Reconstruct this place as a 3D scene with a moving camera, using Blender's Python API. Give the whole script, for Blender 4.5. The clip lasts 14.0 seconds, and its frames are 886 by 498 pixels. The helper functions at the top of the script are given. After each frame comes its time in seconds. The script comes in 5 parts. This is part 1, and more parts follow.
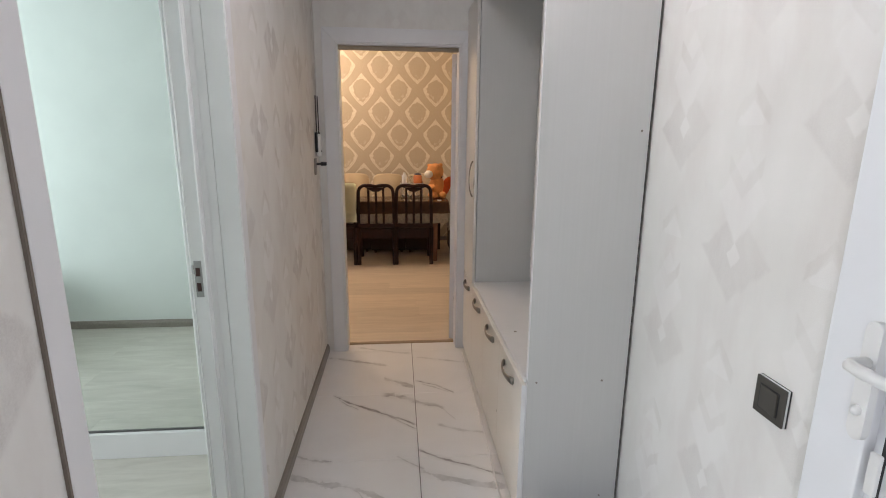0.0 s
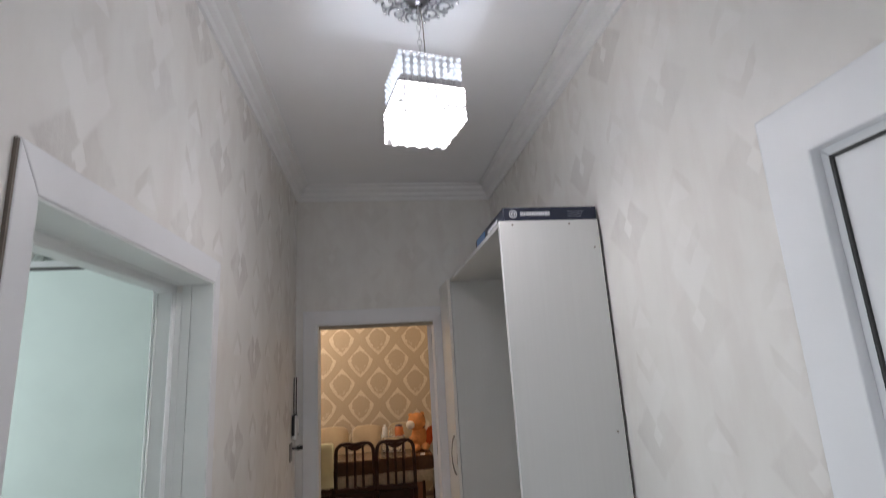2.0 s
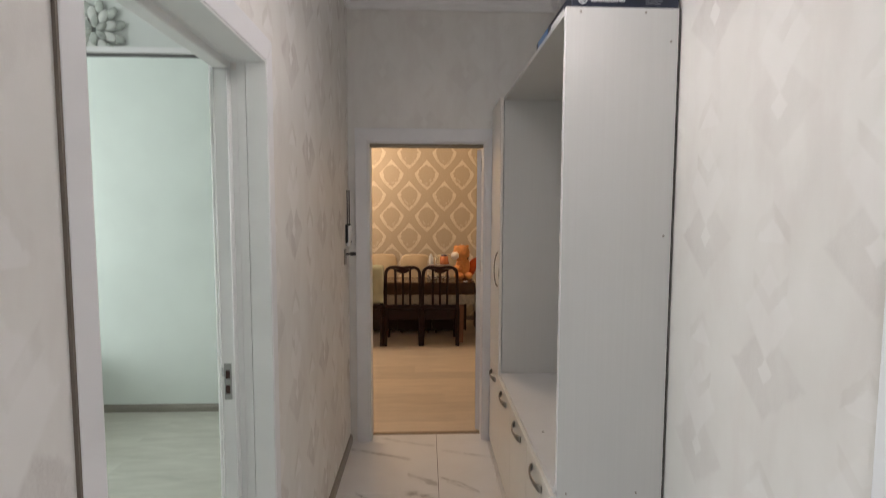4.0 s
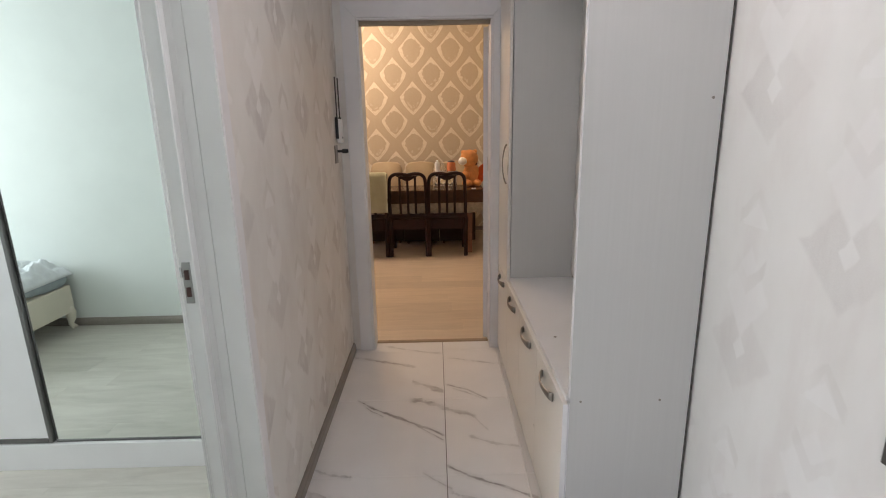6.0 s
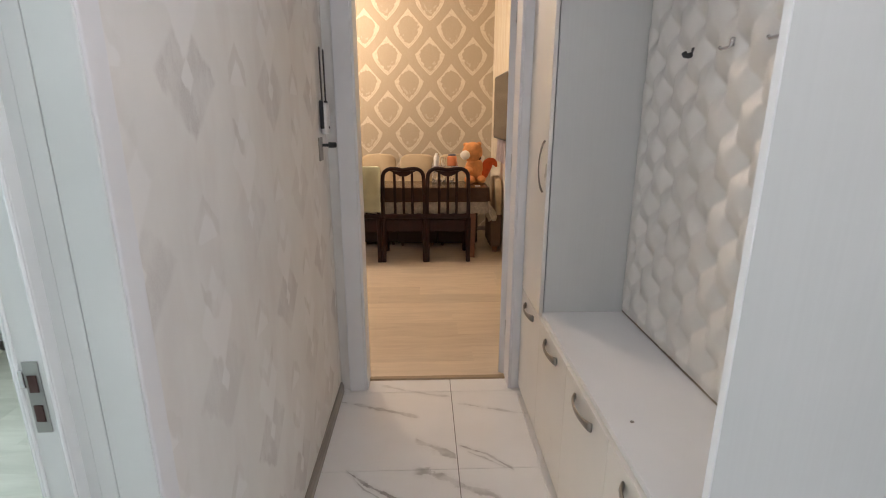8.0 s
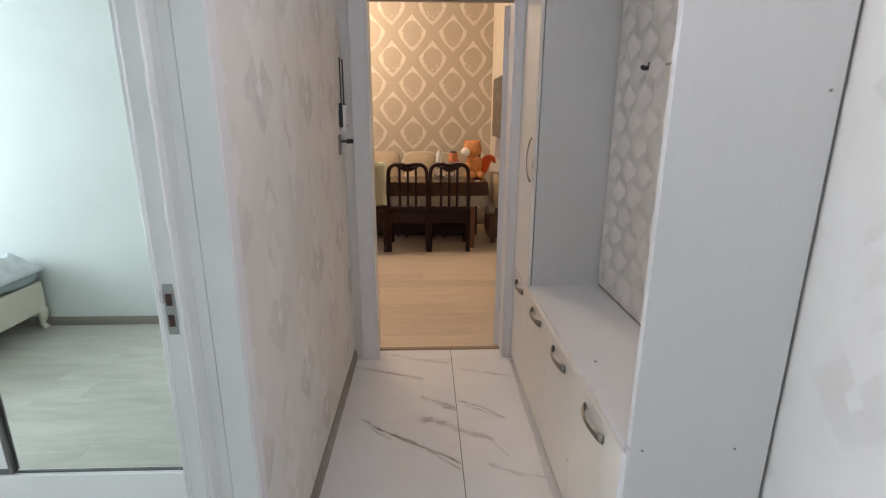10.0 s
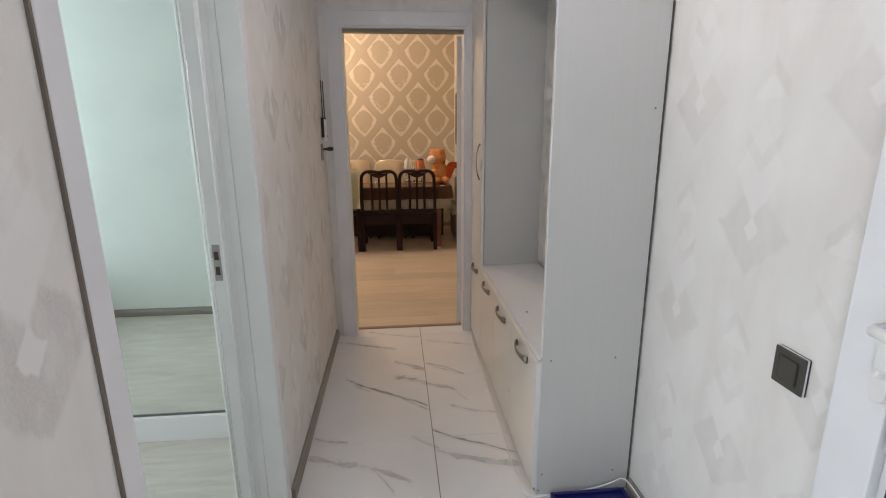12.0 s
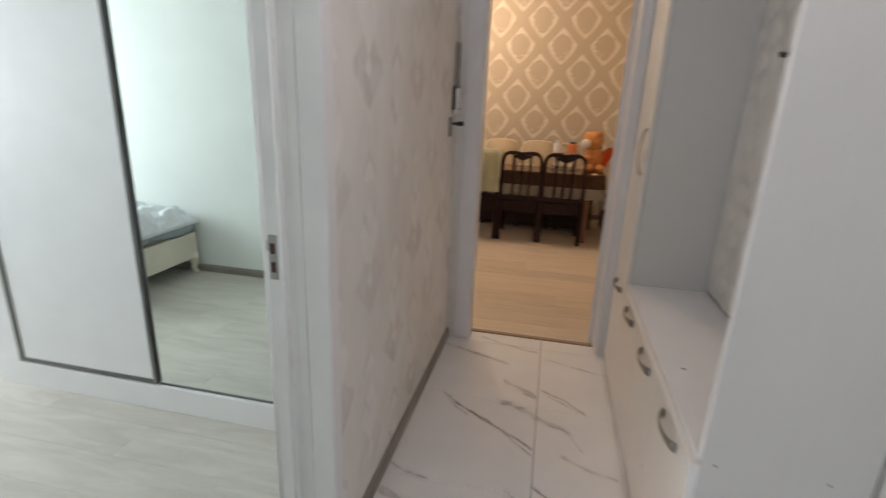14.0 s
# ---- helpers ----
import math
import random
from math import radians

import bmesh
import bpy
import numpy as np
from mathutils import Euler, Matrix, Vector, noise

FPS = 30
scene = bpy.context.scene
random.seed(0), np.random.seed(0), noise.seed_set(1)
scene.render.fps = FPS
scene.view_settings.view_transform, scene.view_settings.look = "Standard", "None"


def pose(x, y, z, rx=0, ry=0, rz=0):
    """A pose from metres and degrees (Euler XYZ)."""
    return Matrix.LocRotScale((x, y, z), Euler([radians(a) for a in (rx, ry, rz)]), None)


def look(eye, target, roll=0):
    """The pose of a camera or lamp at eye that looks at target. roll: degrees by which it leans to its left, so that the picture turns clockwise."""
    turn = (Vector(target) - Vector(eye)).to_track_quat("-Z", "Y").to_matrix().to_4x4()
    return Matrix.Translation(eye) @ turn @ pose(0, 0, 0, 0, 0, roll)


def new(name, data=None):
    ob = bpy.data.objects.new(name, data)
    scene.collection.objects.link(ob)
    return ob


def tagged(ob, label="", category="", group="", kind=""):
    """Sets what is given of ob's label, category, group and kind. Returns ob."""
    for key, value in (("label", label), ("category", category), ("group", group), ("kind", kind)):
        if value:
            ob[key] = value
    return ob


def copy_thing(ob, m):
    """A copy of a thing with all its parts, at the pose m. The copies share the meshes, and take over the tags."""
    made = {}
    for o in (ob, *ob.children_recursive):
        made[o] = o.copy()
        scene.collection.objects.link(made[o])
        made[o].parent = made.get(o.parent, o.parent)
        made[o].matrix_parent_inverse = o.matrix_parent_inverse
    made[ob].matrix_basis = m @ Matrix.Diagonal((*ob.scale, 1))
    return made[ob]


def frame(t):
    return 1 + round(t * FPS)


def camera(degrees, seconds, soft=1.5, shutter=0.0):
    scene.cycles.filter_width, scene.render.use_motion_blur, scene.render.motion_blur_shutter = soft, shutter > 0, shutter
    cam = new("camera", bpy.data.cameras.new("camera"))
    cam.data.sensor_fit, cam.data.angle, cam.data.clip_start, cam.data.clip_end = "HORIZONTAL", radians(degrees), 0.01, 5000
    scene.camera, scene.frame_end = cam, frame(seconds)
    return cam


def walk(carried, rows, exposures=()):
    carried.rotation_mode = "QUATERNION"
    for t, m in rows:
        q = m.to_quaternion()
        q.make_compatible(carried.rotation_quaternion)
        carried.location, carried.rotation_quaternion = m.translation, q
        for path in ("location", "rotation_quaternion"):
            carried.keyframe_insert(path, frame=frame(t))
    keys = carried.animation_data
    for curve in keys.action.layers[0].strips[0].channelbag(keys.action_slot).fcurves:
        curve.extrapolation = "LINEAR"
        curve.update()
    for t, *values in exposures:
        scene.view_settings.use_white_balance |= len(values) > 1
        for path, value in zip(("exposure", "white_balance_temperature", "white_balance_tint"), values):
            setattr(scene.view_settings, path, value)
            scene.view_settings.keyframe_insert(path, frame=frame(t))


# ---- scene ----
cam = camera(83.9, 14.0, soft=1.0, shutter=0.4)
PATH = [
    (0, (0.474, 0.721, 1.46), (0.652, 2.664, 1.022), 0.5),
    (0.5, (0.478, 0.717, 1.476), (0.654, 2.674, 1.104), 0.5),
    (1, (0.473, 0.713, 1.58), (0.673, 2.701, 1.504), -0.3),
    (1.5, (0.479, 0.699, 1.682), (0.722, 2.672, 1.898), -1.9),
    (2, (0.489, 0.673, 1.762), (0.764, 2.606, 2.198), -3.4),
    (2.5, (0.486, 0.632, 1.825), (0.749, 2.519, 2.434), -4.7),
    (2.7, (0.489, 0.622, 1.822), (0.724, 2.517, 2.416), -4.2),
    (3, (0.493, 0.611, 1.813), (0.679, 2.535, 2.324), -3.4),
    (3.5, (0.481, 0.671, 1.674), (0.584, 2.663, 1.812), -0.7),
    (4, (0.48, 0.703, 1.568), (0.551, 2.696, 1.419), 0.2),
    (4.2, (0.468, 0.719, 1.541), (0.548, 2.703, 1.302), 0.2),
    (5.35, (0.5, 0.834, 1.446), (0.545, 2.775, 0.95), -0.4),
    (6.3, (0.543, 1.054, 1.422), (0.559, 2.996, 0.944), -1.1),
    (6.5, (0.536, 1.115, 1.42), (0.55, 3.051, 0.92), -0.9),
    (7, (0.449, 1.299, 1.435), (0.499, 3.237, 0.941), -0.4),
    (7.2, (0.427, 1.368, 1.437), (0.506, 3.307, 0.954), -0.1),
    (8.25, (0.425, 1.64, 1.424), (0.493, 3.565, 0.885), 0.2),
    (9.3, (0.422, 1.542, 1.408), (0.481, 3.458, 0.836), 0.5),
    (9.5, (0.394, 1.465, 1.403), (0.493, 3.376, 0.821), 0.3),
    (10, (0.408, 1.253, 1.438), (0.475, 3.181, 0.909), 0.2),
    (10.5, (0.458, 1.023, 1.458), (0.475, 2.965, 0.981), 0.2),
    (11, (0.441, 0.883, 1.458), (0.494, 2.828, 0.995), 0.2),
    (11.5, (0.417, 0.765, 1.447), (0.554, 2.703, 0.97), -0.4),
    (12, (0.419, 0.71, 1.441), (0.598, 2.641, 0.952), -0.4),
    (12.5, (0.417, 0.698, 1.428), (0.607, 2.626, 0.933), -0.3),
    (13, (0.44, 0.785, 1.426), (0.592, 2.71, 0.906), -0.1),
    (13.5, (0.518, 1.011, 1.434), (0.491, 2.938, 0.902), 0.8),
    (13.8, (0.533, 1.122, 1.43), (0.316, 3.031, 0.876), 1.8),
    (14, (0.507, 1.215, 1.417), (0.113, 3.089, 0.839), 2.3),
]
EXPOSURES = [(0, 0.04, 6150, 14), (0.9, -0.06, 6200, 14), (1.5, -0.2, 6080, 13), (2.0, -0.43, 6020, 13), (2.6, -0.5, 5950, 10), (3.0, -0.48, 6080, 11), (3.5, -0.44, 6120, 12), (4.0, -0.19, 6480, 14), (4.2, -0.04, 6600, 16), (6.5, -0.01, 6200, 16), (7.2, 0.09, 6150, 14), (9.3, 0.44, 5780, 12), (9.8, 0.22, 5860, 14), (10.6, 0.03, 6150, 14), (12.5, -0.04, 6120, 14), (13.4, -0.04, 6230, 15), (14.0, -0.1, 6250, 15)]
walk(cam, [(t, look(eye, target, roll)) for t, eye, target, roll in PATH], EXPOSURES)

# ---- world, lamps, exposure ----
world = bpy.data.worlds.new("world")
scene.world = world
world.use_nodes = True
wn = world.node_tree.nodes
sky = wn.new("ShaderNodeTexSky")
sky.sky_type = "NISHITA"
sky.sun_disc = False
sky.sun_elevation = radians(38)
sky.sun_rotation = radians(250)
world.node_tree.links.new(sky.outputs[0], wn["Background"].inputs[0])
wn["Background"].inputs[1].default_value = 0.1


def lamp(name, kind, where, energy, colour, size=0.1, size_y=None):
    data = bpy.data.lights.new(name, kind)
    data.energy, data.color = energy, colour
    if kind == "AREA":
        data.shape, data.size, data.size_y = "RECTANGLE", size, size_y or size
    elif kind == "POINT":
        data.shadow_soft_size = size
    ob = new(name, data)
    ob.matrix_world = where
    return ob


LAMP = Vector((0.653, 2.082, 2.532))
lamp("chandelier_bulb", "POINT", pose(LAMP.x + 0.008, LAMP.y, 2.556), 3.0, (0.80, 0.90, 1.0), 0.011)
# fill lamp added below the bead net, since the beads block the bulb downwards
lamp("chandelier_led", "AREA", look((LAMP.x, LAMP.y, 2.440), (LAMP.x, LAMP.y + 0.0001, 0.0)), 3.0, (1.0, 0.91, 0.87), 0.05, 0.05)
# fill lamp added out of view to brighten the east wall and end panel
lamp("side_room_daylight", "AREA", look((-0.1, -0.52, 1.05), (1.0, -0.3, 1.05)), 23.5, (0.955, 0.98, 0.975), 0.84, 1.9)
lamp("bedroom_daylight", "AREA", look((-4.3, 2.25, 1.6), (-1.0, 2.25, 1.2)), 80, (0.94, 1.0, 0.98), 1.6, 1.4)
lamp("dining_bulb", "POINT", pose(-0.9, 6.6, 2.78), 104, (1.0, 0.75, 0.51), 0.2)
lamp("dining_daylight", "AREA", look((-2.4, 6.4, 1.6), (1.0, 6.4, 1.0)), 3.5, (1.0, 0.95, 0.9), 1.4, 1.4)

# ---- materials ----


class Nodes:
    """A node material with short calls for the common nodes."""

    def __init__(self, name, rough=0.5, metal=0.0):
        self.mat = bpy.data.materials.new(name)
        self.mat.use_nodes = True
        self.tree = self.mat.node_tree
        self.bsdf = self.tree.nodes["Principled BSDF"]
        self.bsdf.inputs["Roughness"].default_value = rough
        self.bsdf.inputs["Metallic"].default_value = metal

    def node(self, kind, **values):
        n = self.tree.nodes.new(kind)
        for key, v in values.items():
            self.put(n.inputs[key.replace("_", " ")], v)
        return n

    def put(self, socket, v):
        if isinstance(v, bpy.types.NodeSocket):
            self.tree.links.new(v, socket)
        elif isinstance(v, tuple) and len(v) == 3 and socket.type == "RGBA":
            socket.default_value = (*v, 1)
        else:
            socket.default_value = v

    def math(self, op, a, b=0.0, c=0.0):
        n = self.tree.nodes.new("ShaderNodeMath")
        n.operation = op
        for s, v in zip(n.inputs, (a, b, c)):
            self.put(s, v)
        return n.outputs[0]

    def coords(self, which="Object"):
        return self.tree.nodes.new("ShaderNodeTexCoord").outputs[which]

    def split(self, v):
        n = self.node("ShaderNodeSeparateXYZ")
        self.put(n.inputs[0], v)
        return n.outputs

    def join(self, x, y, z=0.0):
        n = self.node("ShaderNodeCombineXYZ")
        for s, v in zip(n.inputs, (x, y, z)):
            self.put(s, v)
        return n.outputs[0]

    def scaled(self, v, scale, offset=(0, 0, 0)):
        n = self.node("ShaderNodeMapping")
        self.put(n.inputs[0], v)
        n.inputs["Scale"].default_value = scale
        self.put(n.inputs["Location"], offset)
        return n.outputs[0]

    def noise(self, v, scale, detail=3.0, rough=0.5, distort=0.0):
        n = self.node("ShaderNodeTexNoise", Scale=scale, Detail=detail, Roughness=rough, Distortion=distort)
        self.put(n.inputs["Vector"], v)
        return n.outputs[0]

    def ramp(self, fac, *stops):
        n = self.tree.nodes.new("ShaderNodeValToRGB")
        self.put(n.inputs[0], fac)
        el = n.color_ramp.elements
        while len(el) < len(stops):
            el.new(0.5)
        for e, (p, c) in zip(el, stops):
            e.position = p
            e.color = (*c, 1) if isinstance(c, tuple) else (c, c, c, 1)
        return n.outputs[0]

    def mix(self, fac, a, b, blend="MIX"):
        n = self.tree.nodes.new("ShaderNodeMix")
        n.data_type, n.blend_type = "RGBA", blend
        self.put(n.inputs[0], fac)
        self.put(n.inputs[6], a)
        self.put(n.inputs[7], b)
        return n.outputs[2]

    def smooth(self, x, lo, hi):
        n = self.tree.nodes.new("ShaderNodeMapRange")
        n.interpolation_type = "SMOOTHSTEP"
        self.put(n.inputs[0], x)
        n.inputs[1].default_value, n.inputs[2].default_value = lo, hi
        return n.outputs[0]

    def random(self):
        return self.tree.nodes.new("ShaderNodeObjectInfo").outputs["Random"]

    def bump(self, height, strength=0.2, distance=0.002):
        n = self.node("ShaderNodeBump", Height=height, Strength=strength, Distance=distance)
        self.put(self.bsdf.inputs["Normal"], n.outputs[0])

    def done(self, colour, rough=None):
        self.put(self.bsdf.inputs["Base Color"], colour)
        if rough is not None:
            self.put(self.bsdf.inputs["Roughness"], rough)
        return self.mat


def plain(name, colour, rough=0.5, metal=0.0, vary=0.06, scale=6.0, grain=180.0, bump=0.08, coat=0.0):
    """Paint, plastic, metal or cloth with a slight stain and a fine grain."""
    n = Nodes(name, rough, metal)
    v = n.coords()
    big, fine = n.noise(v, scale, 4), n.noise(v, grain, 2)
    dark = tuple(c * (1 - vary) for c in colour)
    light = tuple(min(1, c * (1 + vary)) for c in colour)
    n.bump(fine, bump, 0.001)
    n.bsdf.inputs["Coat Weight"].default_value = coat
    r = n.math("MULTIPLY_ADD", big, 0.12, rough - 0.06)
    return n.done(n.ramp(big, (0.3, dark), (0.7, light)), r)


def lattice(n, u, v, w, h):
    """Signed offsets from the nearest motif of a half-drop lattice w by h, as (du, dv) from the middle."""
    col = n.math("FLOOR", n.math("DIVIDE", u, w))
    odd = n.math("MULTIPLY", n.math("FLOORED_MODULO", col, 2.0), 0.5)
    du = n.math("SUBTRACT", n.math("FRACT", n.math("DIVIDE", u, w)), 0.5)
    row = n.math("ADD", n.math("DIVIDE", v, h), odd)
    dv = n.math("SUBTRACT", n.math("FRACT", row), 0.5)
    return du, dv, n.join(col, n.math("FLOOR", row))


def hall_paper(name, u0, pitch, print_depth=1.0, smear=0.5):
    """Vinyl wallpaper: pale beige, with large faded diamonds, pale wedges and chevrons; u0 is the place of one column."""
    n = Nodes(name, 0.62)
    p = n.coords()
    x, y, z = n.split(p)
    u = n.math("ADD", x, y)
    drop = 0.65
    du, dv, cell = lattice(n, n.math("SUBTRACT", u, u0 - 10.5 * pitch), n.math("SUBTRACT", z, 0.847 - 2.5 * drop), pitch, drop)
    wob = n.math("MULTIPLY", n.math("SUBTRACT", n.noise(n.scaled(p, (1, 1, 1.0 - 0.6 * smear)), 30.0, 3), 0.5), 0.008 + 0.03 * smear)
    du, dv = n.math("MULTIPLY_ADD", du, pitch, wob), n.math("MULTIPLY_ADD", dv, drop, wob)
    au = n.math("ABSOLUTE", du)

    def rhomb(w, h, up):
        return n.math("ADD", n.math("DIVIDE", au, w), n.math("DIVIDE", n.math("ABSOLUTE", n.math("SUBTRACT", dv, up)), h))

    def inside(r, lo=0.88, hi=1.06):
        return n.math("SUBTRACT", 1.0, n.smooth(r, lo, hi))

    def chevron(up, sign, thick):
        """A bent stroke: point down for sign 1, point up for -1."""
        s = n.math("SUBTRACT", n.math("MULTIPLY", n.math("SUBTRACT", dv, up), sign), n.math("MULTIPLY", au, 1.05))
        stroke = n.math("MULTIPLY", n.smooth(s, -thick - 0.002, -thick + 0.008), n.math("SUBTRACT", 1.0, n.smooth(s, -0.004, 0.006)))
        return n.math("MULTIPLY", stroke, n.math("SUBTRACT", 1.0, n.smooth(au, 0.054, 0.066)))

    # a large diamond with a pale wedge let into its top and a pale heart
    big = inside(rhomb(0.132, 0.124, 0.0))
    wedge = inside(rhomb(0.088, 0.125, 0.152))
    heart = inside(rhomb(0.027, 0.037, 0.002), 0.8, 1.1)
    big = n.math("MULTIPLY", big, n.math("SUBTRACT", 1.0, n.math("MAXIMUM", wedge, heart)))
    white = n.node("ShaderNodeTexWhiteNoise")
    n.put(white.inputs[0], cell)
    some = n.smooth(white.outputs[0], 0.1, 0.8)
    big = n.math("MULTIPLY", big, n.math("MULTIPLY_ADD", some, 0.45, 0.32))
    # a pale lozenge under the upper chevron, and the pale wedge
    pale = n.math("MAXIMUM", n.math("MAXIMUM", wedge, heart), inside(rhomb(0.048, 0.072, -0.318)))
    # one chevron with its point down, one with its point up, each stronger on one arm
    side = n.smooth(n.math("MULTIPLY", du, n.math("SUBTRACT", white.outputs[0], 0.62)), -0.010, 0.010)
    chev = n.math("MAXIMUM", chevron(0.190, 1.0, 0.045), chevron(-0.264, -1.0, 0.042))
    chev = n.math("MULTIPLY", chev, n.math("MULTIPLY_ADD", side, 0.7, 0.3))
    cloud = n.math("MULTIPLY_ADD", n.noise(n.scaled(p, (1, 1, 0.6)), 9.0, 3), 0.45, n.math("MULTIPLY", n.noise(p, 2.2, 3), 0.55))
    pearl = n.smooth(n.noise(p, 230, 3, 0.65), 0.35, 0.65)
    base = n.ramp(cloud, (0.35, (0.722, 0.700, 0.664)), (0.65, (0.788, 0.768, 0.736)))
    streak = n.smooth(n.noise(n.scaled(p, (1, 1, 0.3)), 9.0, 4, 0.55, 0.0), 0.44, 0.68)
    base = n.mix(n.math("MULTIPLY", streak, 0.27), base, (0.63, 0.57, 0.54))
    worn = n.math("MULTIPLY_ADD", n.smooth(n.noise(p, 4.0, 3), 0.32, 0.62), 0.6, 0.4)
    patchy = n.smooth(n.noise(n.scaled(p, (1, 1, 0.45)), 17.0, 4, 0.6), 0.38, 0.58)
    worn = n.math("MULTIPLY", worn, n.math("MULTIPLY_ADD", patchy, 0.75 * smear, 1.0 - 0.75 * smear))
    c = n.mix(n.math("MULTIPLY", pale, 0.5 * print_depth), base, (0.82, 0.80, 0.78))
    fill = n.math("MULTIPLY", n.math("MULTIPLY", big, worn), n.math("MULTIPLY_ADD", pearl, 0.35, 0.6))
    c = n.mix(n.math("MULTIPLY", fill, print_depth), c, (0.53, 0.49, 0.465))
    c = n.mix(n.math("MULTIPLY", n.math("MULTIPLY", chev, 0.5 * print_depth), worn), c, (0.56, 0.52, 0.475))
    n.bump(n.math("ADD", n.noise(p, 420, 3), n.math("MULTIPLY", big, 0.6)), 0.22, 0.0012)
    return n.done(c, n.math("MULTIPLY_ADD", n.math("MAXIMUM", big, chev), 0.25, 0.5))


def damask_paper():
    """Golden beige wallpaper with cream ogee frames in half-drop rows."""
    n = Nodes("damask_wallpaper", 0.6)
    p = n.coords()
    x, y, z = n.split(p)
    wob2 = n.noise(p, 30.0, 2)
    u = n.math("ADD", x, y)

    def frames(ou, oz):
        """Cream ogee frames centred on a square lattice."""
        du = n.math("SUBTRACT", n.math("FRACT", n.math("ADD", n.math("DIVIDE", n.math("SUBTRACT", u, ou), 0.503), 0.5)), 0.5)
        dv = n.math("SUBTRACT", n.math("FRACT", n.math("ADD", n.math("DIVIDE", n.math("SUBTRACT", z, oz), 0.597), 0.5)), 0.5)
        au = n.math("ABSOLUTE", n.math("MULTIPLY", du, 0.503))
        up = n.math("MULTIPLY", n.math("MAXIMUM", dv, 0.0), 0.597)
        down = n.math("MULTIPLY", n.math("MAXIMUM", n.math("MULTIPLY", dv, -1.0), 0.0), 0.597)
        r = n.math("ADD", n.math("DIVIDE", au, 0.170), n.math("ADD", n.math("POWER", n.math("DIVIDE", up, 0.190), 0.92), n.math("POWER", n.math("DIVIDE", down, 0.238), 1.65)))
        r = n.math("ADD", r, n.math("MULTIPLY", n.math("SUBTRACT", wob2, 0.5), 0.1))
        inner = n.math("ADD", n.math("POWER", n.math("DIVIDE", au, 0.122), 1.45), n.math("ADD", n.math("POWER", n.math("DIVIDE", up, 0.115), 1.7), n.math("POWER", n.math("DIVIDE", down, 0.19), 1.6)))
        inner = n.math("ADD", inner, n.math("MULTIPLY", n.math("SUBTRACT", wob2, 0.5), 0.7))
        band = n.math("MULTIPLY", n.smooth(inner, 0.92, 1.06), n.math("SUBTRACT", 1.0, n.smooth(r, 0.99, 1.03)))
        # the lower sides are two thin lines with a gap between
        slot = n.math("MULTIPLY", n.math("MULTIPLY", n.smooth(r, 0.84, 0.87), n.math("SUBTRACT", 1.0, n.smooth(r, 0.90, 0.93))), n.smooth(down, 0.05, 0.11))
        band = n.math("MULTIPLY", band, n.math("MULTIPLY_ADD", slot, -0.45, 1.0))
        curl = n.math("MULTIPLY", n.smooth(inner, 0.52, 0.6), n.math("SUBTRACT", 1.0, n.smooth(inner, 0.72, 0.8)))
        return band, n.math("MULTIPLY", n.math("MULTIPLY", curl, n.smooth(down, 0.04, 0.1)), n.smooth(n.noise(p, 22, 2), 0.5, 0.6))

    b_a, i_a = frames(8.047, 2.42)
    b_b, i_b = frames(8.2985, 2.1215)
    band, inner = n.math("MAXIMUM", b_a, b_b), n.math("MAXIMUM", i_a, i_b)
    lace = n.math("MULTIPLY_ADD", n.smooth(n.noise(p, 45, 2), 0.35, 0.55), 0.3, 0.7)
    mask = n.math("MAXIMUM", n.math("MULTIPLY", band, lace), n.math("MULTIPLY", inner, 0.45))
    faint = n.smooth(n.noise(p, 60, 2), 0.5, 0.62)
    ground = n.mix(n.math("MULTIPLY", faint, 0.35), (0.46, 0.385, 0.28), (0.52, 0.44, 0.335))
    ground = n.mix(n.math("MULTIPLY", n.smooth(n.noise(n.scaled(p, (1, 1, 0.25)), 16, 3), 0.45, 0.7), 0.3), ground, (0.50, 0.43, 0.335))
    n.bump(n.math("ADD", n.math("MULTIPLY", mask, 1.5), n.noise(p, 300, 2)), 0.25, 0.001)
    return n.done(n.mix(mask, ground, (0.69, 0.63, 0.52)))


